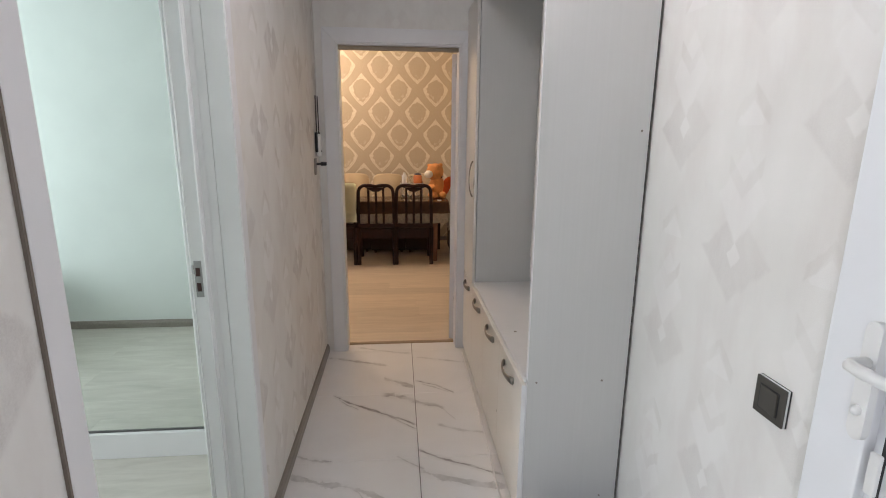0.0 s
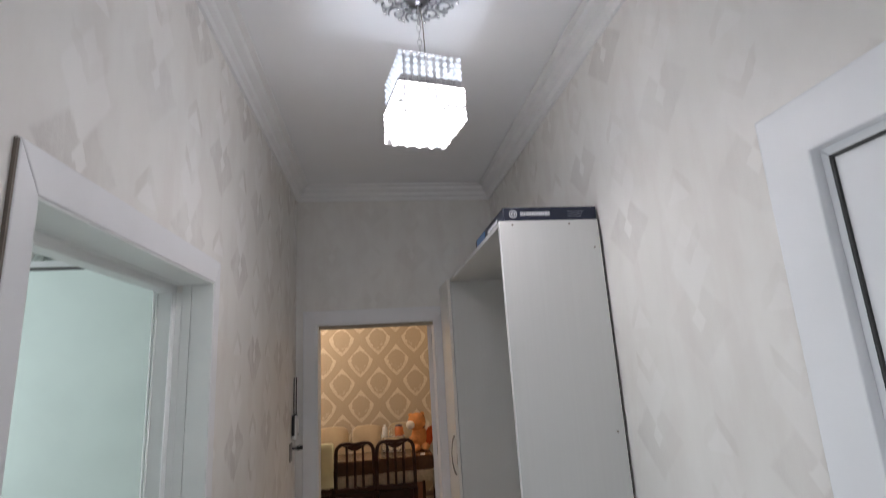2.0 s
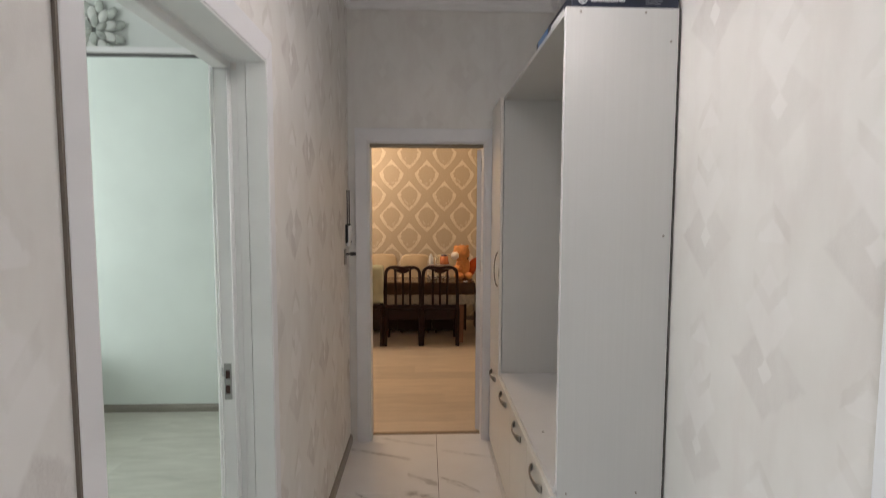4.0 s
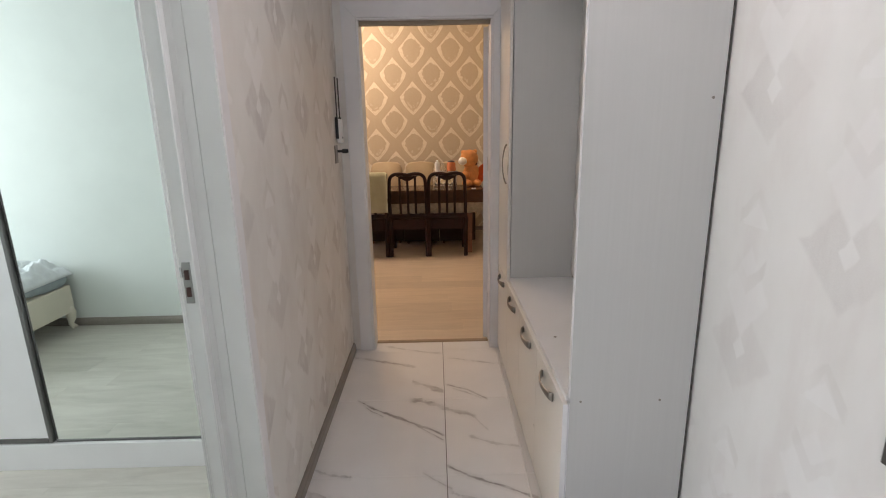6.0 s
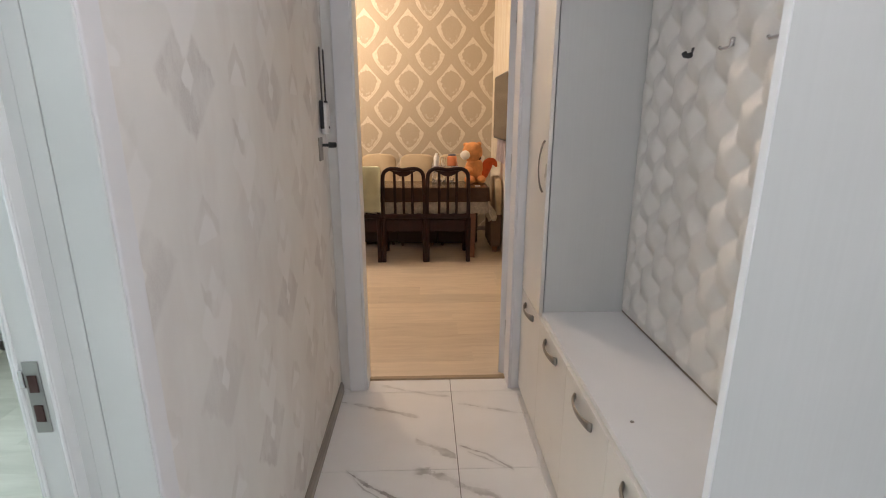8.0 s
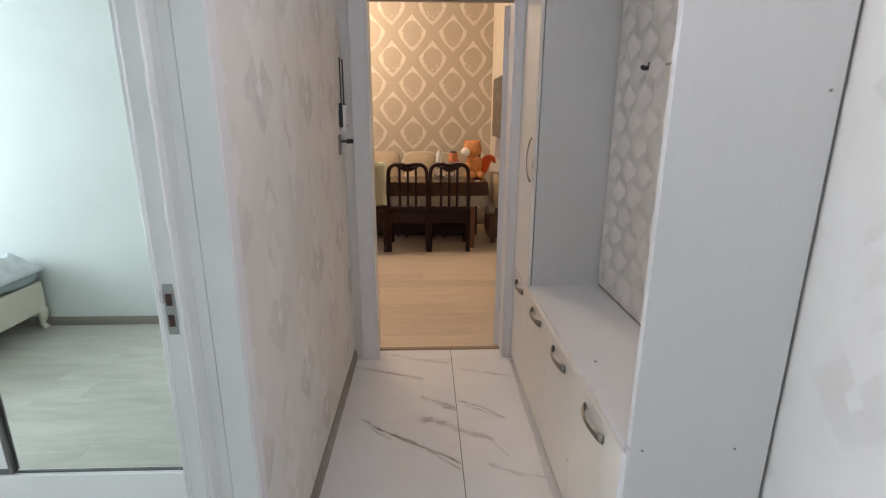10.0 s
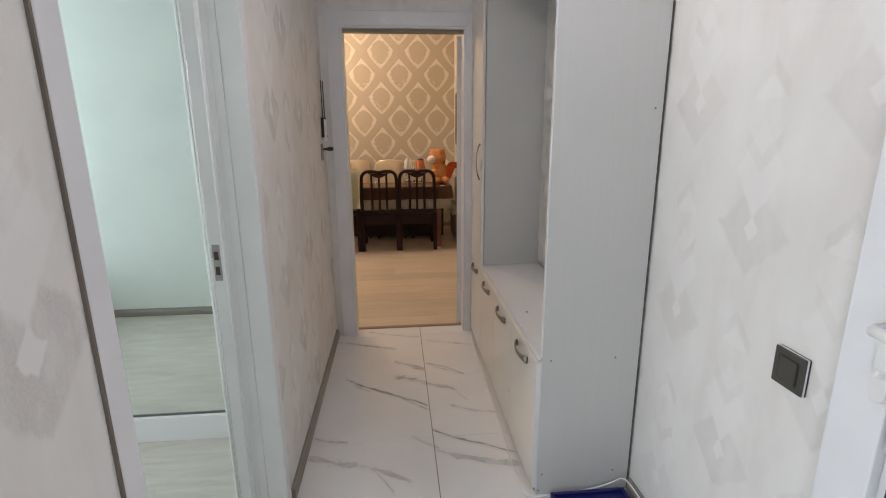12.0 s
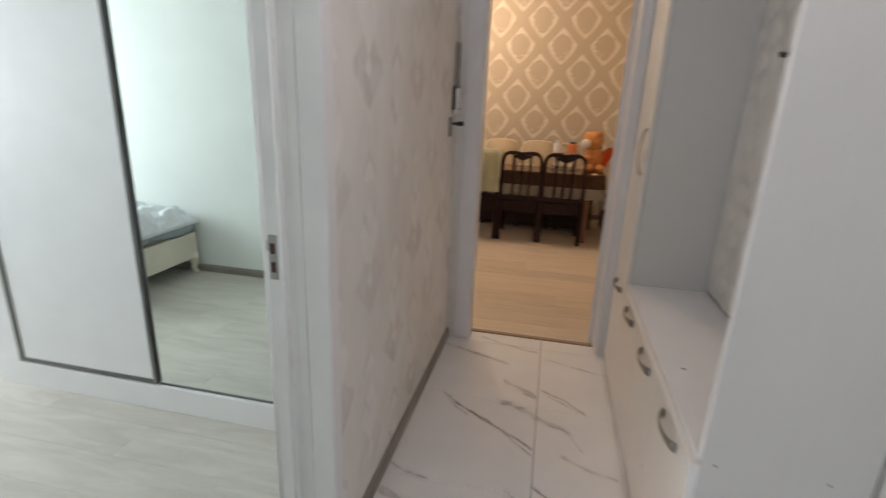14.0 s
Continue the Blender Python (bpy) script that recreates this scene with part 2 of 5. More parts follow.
def marble():
    """Polished porcelain tile: white, printed with thin grey veins that slant across the joints, the same on every second row."""
    n = Nodes("marble_tile", 0.16)
    p = n.tree.nodes.new("ShaderNodeNewGeometry").outputs["Position"]
    x, y, z = n.split(p)
    fold = n.math("ADD", n.math("FLOORED_MODULO", n.math("SUBTRACT", y, 2.38), 1.2), 2.38)
    y = n.math("ADD", fold, n.math("MULTIPLY", n.math("GREATER_THAN", y, 3.58), 1.2))
    q = n.join(x, y, 0.0)
    sway = n.math("MULTIPLY_ADD", n.noise(q, 9.0, 4, 0.6), 0.030, -0.015)
    ragged = n.math("MULTIPLY_ADD", n.noise(q, 26.0, 5, 0.75), 0.1, -0.05)
    blot = n.smooth(n.noise(q, 13.0, 3, 0.6), 0.34, 0.66)
    strong = n.math("MULTIPLY_ADD", n.smooth(n.noise(q, 6.0, 3, 0.6), 0.34, 0.6), 0.6, 0.45)

    def vein(width, depth, tone, *pts):
        """One vein along x through the points (x, y), ragged in outline, fading at its ends."""
        x0, x1 = pts[0][0], pts[-1][0]
        lo, hi = min(b for a, b in pts) - 0.02, max(b for a, b in pts) + 0.02
        s = n.math("DIVIDE", n.math("SUBTRACT", x, x0), x1 - x0)
        line = n.ramp(s, *[((a - x0) / (x1 - x0), (b - lo) / (hi - lo)) for a, b in pts])
        d = n.math("SUBTRACT", n.math("SUBTRACT", y, n.math("MULTIPLY_ADD", line, hi - lo, lo)), sway)
        d = n.math("ADD", n.math("ABSOLUTE", d), n.math("MULTIPLY", ragged, depth))
        half = n.math("MULTIPLY", n.math("MULTIPLY_ADD", blot, 1.7, 0.05), width)
        body = n.math("SUBTRACT", 1.0, n.smooth(n.math("SUBTRACT", d, half), -0.003, 0.004))
        halo = n.math("MULTIPLY", n.math("SUBTRACT", 1.0, n.smooth(d, 0.0, 0.02 + 2 * width)), 0.26)
        ends = n.math("MULTIPLY", n.smooth(s, -0.02, 0.08), n.math("SUBTRACT", 1.0, n.smooth(s, 0.93, 1.02)))
        return n.math("MULTIPLY", n.math("MULTIPLY", n.math("MAXIMUM", body, halo), ends), tone)

    veins = (
        vein(0.0075, 0.5, 0.9, (0.085, 3.367), (0.185, 3.280), (0.315, 3.192), (0.409, 3.133), (0.556, 3.036)),
        vein(0.0035, 0.3, 0.75, (0.40, 3.135), (0.47, 3.065), (0.552, 2.997)),
        vein(0.0035, 0.3, 0.6, (0.12, 3.325), (0.17, 3.262), (0.245, 3.203)),
        vein(0.021, 1.3, 0.62, (0.36, 3.362), (0.493, 3.318), (0.562, 3.265), (0.63, 3.235), (0.72, 3.188)),
        vein(0.003, 0.4, 0.7, (0.70, 3.20), (0.73, 3.13), (0.765, 3.072)),
        vein(0.007, 0.6, 0.4, (0.66, 3.03), (0.787, 2.963), (0.905, 2.940)),
        vein(0.012, 0.8, 0.6, (-0.03, 3.885), (0.19, 3.809), (0.39, 3.732)),
        vein(0.021, 1.3, 0.6, (0.37, 3.56), (0.46, 3.50), (0.556, 3.437)),
        vein(0.008, 0.7, 0.4, (0.17, 4.036), (0.35, 3.965), (0.556, 3.905)),
        vein(0.006, 0.4, 0.75, (0.56, 3.516), (0.689, 3.450), (0.79, 3.350)),
        vein(0.003, 0.3, 0.55, (0.60, 3.47), (0.68, 3.425), (0.76, 3.362)),
        vein(0.007, 0.6, 0.5, (0.58, 3.85), (0.762, 3.791), (0.93, 3.745)),
        vein(0.006, 0.6, 0.55, (-0.03, 2.826), (0.061, 2.774), (0.16, 2.762)),
        vein(0.005, 0.5, 0.65, (0.45, 2.78), (0.545, 2.702), (0.58, 2.68)),
        vein(0.013, 0.9, 0.5, (-0.03, 2.68), (0.131, 2.611), (0.255, 2.583), (0.353, 2.530), (0.45, 2.465)),
        vein(0.004, 0.3, 0.6, (0.25, 2.58), (0.293, 2.547), (0.375, 2.410)),
        vein(0.0065, 0.4, 0.85, (0.55, 2.825), (0.646, 2.756), (0.772, 2.695), (0.93, 2.607)),
        vein(0.015, 0.9, 0.5, (0.552, 2.668), (0.68, 2.607), (0.822, 2.550), (0.93, 2.537)),
    )
    mask = veins[0]
    for v in veins[1:]:
        mask = n.math("MAXIMUM", mask, v)
    base = n.ramp(n.noise(p, 3, 3), (0.3, (0.77, 0.765, 0.76)), (0.7, (0.83, 0.825, 0.82)))
    c = n.mix(n.math("MULTIPLY", mask, n.math("MULTIPLY", n.math("MULTIPLY_ADD", n.noise(q, 24, 3), 0.7, 0.62), strong)), base, (0.31, 0.295, 0.29))
    return n.done(c, n.math("MULTIPLY_ADD", n.noise(p, 12, 4), 0.12, 0.10))


def laminate(name, dark, light, along=0, vary=0.24, narrow=16, lines=0.25):
    """Laminate planks: long grain, a tone of its own for each plank."""
    n = Nodes(name, 0.42)
    p = n.coords()
    r = n.random()
    off = n.join(n.math("MULTIPLY", r, 19.0), n.math("MULTIPLY", r, 41.0), 0.0)
    stretch = (1.2, narrow, 1) if along == 0 else (narrow, 1.2, 1)
    v = n.scaled(p, stretch, off)
    g = n.noise(v, 2.2, 6, 0.6, 0.6)
    fine = n.noise(n.scaled(p, tuple(4 * s for s in stretch), off), 6, 3)
    c = n.ramp(n.math("MULTIPLY_ADD", fine, lines, n.math("MULTIPLY", g, 1.05 - lines)), (0.28, dark), (0.72, light))
    tone = n.math("MULTIPLY_ADD", r, vary, 1.0 - vary / 2)
    c = n.mix(1.0, c, n.join(tone, tone, tone), "MULTIPLY")
    n.bump(fine, 0.12, 0.0006)
    return n.done(c, n.math("MULTIPLY_ADD", g, 0.15, 0.33))


def board(name, dark, light, rough=0.42, axis=2, fine=90.0, bump=0.15):
    """Melamine board with a faint upright grain."""
    n = Nodes(name, rough)
    p = n.coords()
    s = [fine, fine, fine]
    s[axis] = 2.5
    g = n.noise(n.scaled(p, tuple(s)), 1.0, 3)
    big = n.noise(p, 2.0, 2)
    n.bump(g, bump, 0.0006)
    return n.done(n.ramp(n.math("MULTIPLY_ADD", big, 0.4, n.math("MULTIPLY", g, 0.6)), (0.3, dark), (0.7, light)))


# One paper: its angle-dependent sheen is put into each wall's print depth.
HALL = hall_paper("hall_wallpaper", 3.479, 0.285, 0.68, 0.42)
HALLW = hall_paper("hall_wallpaper_west", 2.607, 0.266, 1.1, 0.85)
HALLE = hall_paper("hall_wallpaper_end", 4.47, 0.27, 0.3)
DAMASK = damask_paper()
MARBLE = marble()
GROUT = plain("grout", (0.2, 0.19, 0.18), 0.85)
OAK = laminate("oak_laminate", (0.46, 0.375, 0.275), (0.60, 0.505, 0.385), 0, 0.2, 9, 0.12)
ASH = laminate("pale_laminate", (0.44, 0.42, 0.365), (0.60, 0.58, 0.515), 0, 0.07, 6, 0.1)
BEDPAINT = plain("bedroom_paper", (0.70, 0.73, 0.70), 0.6, vary=0.03, scale=3, grain=320, bump=0.3)
CEILING = plain("ceiling_paint", (0.83, 0.83, 0.84), 0.55, vary=0.03, scale=1.5, grain=90, bump=0.05)
CORNICE = plain("cornice_foam", (0.80, 0.795, 0.79), 0.6, vary=0.03)
CASING = plain("white_door_trim", (0.76, 0.755, 0.765), 0.38, vary=0.03, scale=4, bump=0.05)
LINING = plain("white_door_lining", (0.76, 0.775, 0.76), 0.35, vary=0.03)
PVC = plain("white_pvc", (0.80, 0.81, 0.83), 0.45, vary=0.02, bump=0.03)
SKIRT = board("taupe_skirting", (0.20, 0.175, 0.15), (0.30, 0.27, 0.235), 0.45, 1)
PANEL = board("grey_white_board", (0.585, 0.585, 0.57), (0.61, 0.61, 0.595), 0.45, 2, 170.0, 0.06)
EDGE = plain("white_edge_band", (0.80, 0.80, 0.80), 0.35, vary=0.02)
CREAM = plain("cream_gloss_door", (0.79, 0.765, 0.71), 0.3, vary=0.02, bump=0.03)
LEATHER = plain("white_leatherette", (0.76, 0.74, 0.70), 0.38, vary=0.04, scale=9, grain=260, bump=0.25)
NICKEL = plain("brushed_nickel", (0.29, 0.265, 0.235), 0.33, 1.0, vary=0.1)
CHROME = plain("chrome", (0.75, 0.75, 0.76), 0.12, 1.0, vary=0.04, bump=0.01)
BLACKP = plain("black_plastic", (0.02, 0.02, 0.022), 0.4)
GASKET_GAP = plain("black_gasket_and_gap", (0.03, 0.03, 0.03), 0.6)
BRONZE = plain("graphite_plastic", (0.085, 0.078, 0.068), 0.36, 0.3, vary=0.08)
MAHOGANY = plain("dark_red_wood", (0.018, 0.004, 0.0035), 0.5, vary=0.35, scale=14)
MAHOGANY.node_tree.nodes["Principled BSDF"].inputs["Specular IOR Level"].default_value = 0.25
BROWNWOOD = plain("brown_wood", (0.17, 0.07, 0.035), 0.38, vary=0.25, scale=12)
NAVY = plain("navy_card", (0.012, 0.016, 0.035), 0.4, vary=0.2)
BLUEBOX = plain("dark_blue_plastic", (0.008, 0.010, 0.11), 0.35, vary=0.15)
WHITEP = plain("white_plastic", (0.78, 0.78, 0.77), 0.35, vary=0.02)


def mirror_glass():
    n = Nodes("mirror", 0.01, 1.0)
    return n.done((0.86, 0.91, 0.885), 0.012)


MIRROR = mirror_glass()


def streak_paper():
    """Cream wallpaper with long brushed streaks."""
    n = Nodes("streaked_wallpaper", 0.6)
    p = n.coords()
    g = n.noise(n.scaled(p, (9, 9, 1.3)), 1.6, 4, 0.6, 0.7)
    n.bump(n.noise(p, 300, 2), 0.2, 0.001)
    return n.done(n.ramp(g, (0.42, (0.66, 0.57, 0.43)), (0.58, (0.76, 0.70, 0.58)), (0.7, (0.55, 0.46, 0.33))))


STREAK = streak_paper()

# ---- mesh helpers ----
HOME = {}


def part(name, bm, material, parent=None, label="", smooth=False):
    """Link a bmesh, made in world coordinates, as one mesh object, under a thing or a part."""
    me = bpy.data.meshes.new(name)
    bmesh.ops.recalc_face_normals(bm, faces=bm.faces)
    bm.to_mesh(me)
    bm.free()
    for m in material if isinstance(material, (list, tuple)) else [material]:
        me.materials.append(m)
    if smooth:
        for f in me.polygons:
            f.use_smooth = True
    ob = new(name, me)
    if parent:
        ob.parent = parent
        ob.matrix_parent_inverse = HOME.get(parent, Matrix())
    if label:
        ob["label"] = label
    return ob


def thing(name, at, label, category, group="", kind=""):
    """An Empty at the base of a thing, to parent its parts."""
    ob = new(name)
    ob.location = at
    ob.empty_display_size = 0.05
    HOME[ob] = Matrix.Translation(-Vector(at))
    return tagged(ob, label, category, group, kind)


def box(x0, x1, y0, y1, z0, z1, bevel=0.0, bm=None, seg=2):
    b = bmesh.new()
    bmesh.ops.create_cube(b, size=1)
    for v in b.verts:
        v.co = Vector(((x0 + x1) / 2 + v.co.x * (x1 - x0), (y0 + y1) / 2 + v.co.y * (y1 - y0), (z0 + z1) / 2 + v.co.z * (z1 - z0)))
    if bevel:
        bmesh.ops.bevel(b, geom=list(b.edges), offset=bevel, segments=seg, affect="EDGES", profile=0.5)
    return merge(bm, b)


def merge(bm, b):
    """Add the bmesh b to bm (if there is one)."""
    if bm is None:
        return b
    me = bpy.data.meshes.new("joined")
    b.to_mesh(me)
    b.free()
    bm.from_mesh(me)
    bpy.data.meshes.remove(me)
    return bm


def prism(outline, axis, a0, a1, bm=None, bevel=0.0):
    """Extrude a 2D outline along an axis (0, 1, 2) from a0 to a1. The outline holds the other two coordinates in order."""
    b = bmesh.new()
    rings = []
    for a in (a0, a1):
        ring = []
        for p in outline:
            co = list(p)
            co.insert(axis, a)
            ring.append(b.verts.new(co))
        rings.append(ring)
    n = len(outline)
    for i in range(n):
        b.faces.new((rings[0][i], rings[0][(i + 1) % n], rings[1][(i + 1) % n], rings[1][i]))
    b.faces.new(rings[0])
    b.faces.new(rings[1])
    if bevel:
        bmesh.ops.bevel(b, geom=list(b.edges), offset=bevel, segments=2, affect="EDGES", profile=0.5)
    return merge(bm, b)


def sweep(points, radius, seg=8, bm=None, flat=1.0):
    """A round or flattened bar along a line of points; radius is one number or one for each point."""
    b = bmesh.new()
    pts = [Vector(p) for p in points]
    radii = radius if isinstance(radius, (list, tuple)) else [radius] * len(pts)
    rings, side = [], None
    for i, p in enumerate(pts):
        d = (pts[min(i + 1, len(pts) - 1)] - pts[max(i - 1, 0)]).normalized()
        if side is None:
            side = d.cross(Vector((0, 0, 1)) if abs(d.z) < 0.9 else Vector((0, 1, 0))).normalized()
        side = (side - d * side.dot(d)).normalized()
        up = d.cross(side)
        rings.append([b.verts.new(p + radii[i] * (math.cos(2 * math.pi * k / seg) * side + flat * math.sin(2 * math.pi * k / seg) * up)) for k in range(seg)])
    for r, s in zip(rings, rings[1:]):
        for k in range(seg):
            b.faces.new((r[k], r[(k + 1) % seg], s[(k + 1) % seg], s[k]))
    b.faces.new(rings[0])
    b.faces.new(rings[-1])
    return merge(bm, b)


def lathe(profile, at, seg=20, bm=None):
    """Turn a profile of (radius, height) about the upright through at."""
    b = bmesh.new()
    rings = [[b.verts.new((at[0] + r * math.cos(2 * math.pi * k / seg), at[1] + r * math.sin(2 * math.pi * k / seg), at[2] + h)) for k in range(seg)] for r, h in profile]
    for r, s in zip(rings, rings[1:]):
        for k in range(seg):
            b.faces.new((r[k], r[(k + 1) % seg], s[(k + 1) % seg], s[k]))
    b.faces.new(rings[0])
    b.faces.new(rings[-1])
    return merge(bm, b)


def ball(at, rx, ry, rz, bm=None, sub=2, m=None):
    b = bmesh.new()
    bmesh.ops.create_icosphere(b, subdivisions=sub, radius=1)
    for v in b.verts:
        co = Vector((v.co.x * rx, v.co.y * ry, v.co.z * rz))
        v.co = Vector(at) + (m @ co if m else co)
    return merge(bm, b)


def skirt(p0, p1, z0, z1, wave, seed, scallop):
    """A hanging strip of cloth between two points, in soft folds, with a scalloped hem."""
    p0, p1 = Vector(p0), Vector(p1)
    n, m = max(8, int((p1 - p0).length / 0.02)), 6
    side = (p1 - p0).cross(Vector((0, 0, 1))).normalized()
    b = bmesh.new()
    rows = []
    for j in range(m + 1):
        row = []
        for i in range(n + 1):
            s = i / n
            q = p0.lerp(p1, s)
            low = z1 - scallop * abs(math.sin(s * (p1 - p0).length * 26))
            t = j / m
            f = wave * t * math.sin(s * (p1 - p0).length * 38 + seed)
            row.append(b.verts.new(q + side * (0.004 + f * 0.5 + abs(wave) * t * 0.5) + Vector((0, 0, z0 + (low - z0) * t))))
        rows.append(row)
    for r, s in zip(rows, rows[1:]):
        for i in range(n):
            b.faces.new((r[i], r[i + 1], s[i + 1], s[i]))
    bmesh.ops.solidify(b, geom=b.faces[:], thickness=0.002)
    return b


def structure(name, bm, material, label, parent=None):
    return tagged(part(name, bm, material, parent), label, kind="structure")


# ---- the shell: hall, bedroom, dining room ----
WX, EX = -0.03, 1.322          # faces of the hall's side walls
H = 2.97                        # ceiling
DY0, DY1, DZ = 1.472, 2.33, 2.045    # bedroom doorway in the side wall
FX0, FX1, FZ = 0.10, 0.877, 2.03    # dining room doorway in the end wall
BX0, BY0, BY1 = -4.4, 1.21, 3.5     # bedroom
RX0, RX1, RY1 = -2.5, 1.25, 7.8     # dining room
PY0, PY1, PZ = 0.55, 1.50, 2.172     # white door in the other side wall
BACK = -1.2

# the opening behind the walk is unseen, added for the side fill lamp
bm = box(WX - 0.15, WX, BACK, -0.95, 0, H)
box(WX - 0.15, WX, -0.95, -0.1, 2.05, H, bm=bm)
box(WX - 0.15, WX, -0.1, DY0, 0, H, bm=bm)
box(WX - 0.15, WX, DY1, 4.0, 0, H, bm=bm)
box(WX - 0.15, WX, DY0, DY1, DZ, H, bm=bm)
structure("wall_west", bm, HALLW, "hall wall with pale beige diamond-pattern wallpaper")
bm = box(EX, EX + 0.15, BACK, PY0, 0, H)
box(EX, EX + 0.15, PY1, 4.0, 0, H, bm=bm)
box(EX, EX + 0.15, PY0, PY1, PZ, H, bm=bm)
structure("wall_east", bm, HALL, "hall wall with pale beige diamond-pattern wallpaper")
bm = box(WX - 0.15, FX0, 4.0, 4.12, 0, H)
box(FX1, EX + 0.15, 4.0, 4.12, 0, H, bm=bm)
box(FX0, FX1, 4.0, 4.12, FZ, H, bm=bm)
structure("wall_end", bm, HALLE, "end wall of the hall above and beside the dining room doorway")
# unseen closing wall, coloured dark to cut bounce onto the west wall
structure("wall_back", box(WX - 0.15, EX + 0.15, BACK - 0.15, BACK, 0, H), plain("dark_unseen_wall", (0.36, 0.33, 0.31), 0.6, vary=0.08, scale=3), "unseen plain wall behind the walk, taupe to cut bounced light")
structure("ceiling", box(WX - 0.2, EX + 0.2, BACK - 0.15, 4.12, H, H + 0.1), CEILING, "matt white hall ceiling")

# bedroom
bx1 = WX - 0.15
structure("bedroom_wall_south", box(BX0, bx1, BY0 - 0.12, BY0, 0, H), BEDPAINT, "pale green-white bedroom wall behind the bed")
structure("bedroom_wall_north", box(BX0, bx1, BY1, BY1 + 0.12, 0, H), BEDPAINT, "pale green-white bedroom wall behind the wardrobe")
bm = box(BX0 - 0.15, BX0, BY0 - 0.12, BY1 + 0.12, 0, 0.85)
box(BX0 - 0.15, BX0, BY0 - 0.12, BY1 + 0.12, 2.35, H, bm=bm)
box(BX0 - 0.15, BX0, BY0 - 0.12, 1.4, 0.85, 2.35, bm=bm)
box(BX0 - 0.15, BX0, 3.1, BY1 + 0.12, 0.85, 2.35, bm=bm)
structure("bedroom_wall_west", bm, BEDPAINT, "pale bedroom wall around the window")
structure("bedroom_ceiling", box(BX0 - 0.15, bx1 - 0.036, BY0 - 0.12, BY1 + 0.12, H, H + 0.1), CEILING, "white bedroom ceiling")
# dining room
structure("dining_wall_north", box(RX0, RX1, RY1, RY1 + 0.15, 0, H), DAMASK, "golden beige damask wallpaper with cream ogee motifs")
structure("dining_wall_east", box(RX1, RX1 + 0.15, 4.12, RY1 + 0.15, 0, H), STREAK, "dining room side wall with beige wallpaper")
bm = box(RX0 - 0.15, RX0, 4.0, RY1 + 0.15, 0, 0.8)
box(RX0 - 0.15, RX0, 4.0, RY1 + 0.15, 2.4, H, bm=bm)
box(RX0 - 0.15, RX0, 4.0, 5.6, 0.8, 2.4, bm=bm)
box(RX0 - 0.15, RX0, 7.2, RY1 + 0.15, 0.8, 2.4, bm=bm)
structure("dining_wall_west", bm, DAMASK, "dining room side wall around the window")
structure("dining_wall_south", box(RX0, bx1, 4.0, 4.12, 0, H), DAMASK, "dining room wall beside its doorway")
structure("dining_ceiling", box(RX0 - 0.15, RX1 + 0.15, 4.124, RY1 + 0.15, H, H + 0.1), CEILING, "white dining room ceiling")


def cornice(name, runs, label):
    """Moulded foam strips; each run is axis, fixed face, direction from the wall, start, end."""
    prof = [(0, 0), (0.012, 0), (0.016, 0.02), (0.03, 0.032), (0.034, 0.05), (0.058, 0.066), (0.064, 0.085), (0.085, 0.09), (0.085, 0.1), (0, 0.1)]
    bm = bmesh.new()
    for axis, face, out, a0, a1 in runs:
        prism([(face + out * d, H - 0.1 + h) for d, h in prof], axis, a0, a1, bm)
    return structure(name, bm, CORNICE, label)


cornice("cornice", [(1, WX, 1, BACK, 4.0), (1, EX, -1, BACK, 4.0)], "white moulded foam ceiling cornice along the hall")
cornice("cornice_end", [(0, 4.0, -1, WX + 0.01, EX - 0.01)], "white moulded foam ceiling cornice over the end wall")

# ---- doors and trim ----


def trim_frame(name, label, axis, face, out, a0, a1, top, w=0.075, depth=0.025, wl=None, wr=None):
    """Casing round a doorway: two uprights and a head, mitred. axis: the axis along the wall; face: the wall's face; out: +1 or -1."""
    t = thing(name, ((face, (a0 + a1) / 2, 0) if axis == 1 else ((a0 + a1) / 2, face, 0)), label, "door frame", kind="structure")
    wl, wr = wl or w, wr or w
    d0, d1 = sorted((face, face + out * depth))

    def piece(nm, outline):
        """One board, mitred at its ends."""
        part(nm, prism(outline, 1 - axis, d0, d1, None, 0.003), CASING, t)
    piece("upright", [(a0 - wl, 0), (a0, 0), (a0, top), (a0 - wl, top + w)])
    piece("upright", [(a1, 0), (a1 + wr, 0), (a1 + wr, top + w), (a1, top)])
    piece("head", [(a0 - wl, top + w), (a0, top), (a1, top), (a1 + wr, top + w)])
    return t


# bedroom doorway: casing, lining and rebated stop with a strike plate
t = trim_frame("door_1", "white casing and lining of the bedroom doorway", 1, WX, 1, DY0, DY1, DZ, 0.075, 0.007, 0.052, 0.05)
bx = WX - 0.15
for y0, y1 in ((DY0, DY0 + 0.006), (DY1 - 0.006, DY1)):
    part("lining", box(WX - 0.09, WX - 0.0625, y0, y1, 0, DZ - 0.006, 0.0015), LINING, t)
    part("lining", box(WX - 0.0612, WX + 0.004, y0, y1, 0, DZ - 0.006, 0.0015), LINING, t)
part("lining", box(WX - 0.09, WX + 0.004, DY0, DY1, DZ - 0.006, DZ, 0.002), LINING, t)
for y0, y1 in ((DY0, DY0 + 0.02), (DY1 - 0.032, DY1)):
    part("door_stop", box(bx - 0.005, WX - 0.108, y0, y1, 0, DZ - 0.03, 0.005), LINING, t)
    s = -1 if y1 < 1.6 else 1
    c0, c1 = (y0 - 0.06, y0 + 0.004) if s < 0 else (y1 - 0.004, y1 + 0.06)
    part("inner_trim", box(bx - 0.03, bx - 0.006, c0, c1, 0, DZ + 0.04, 0.006), LINING, t)
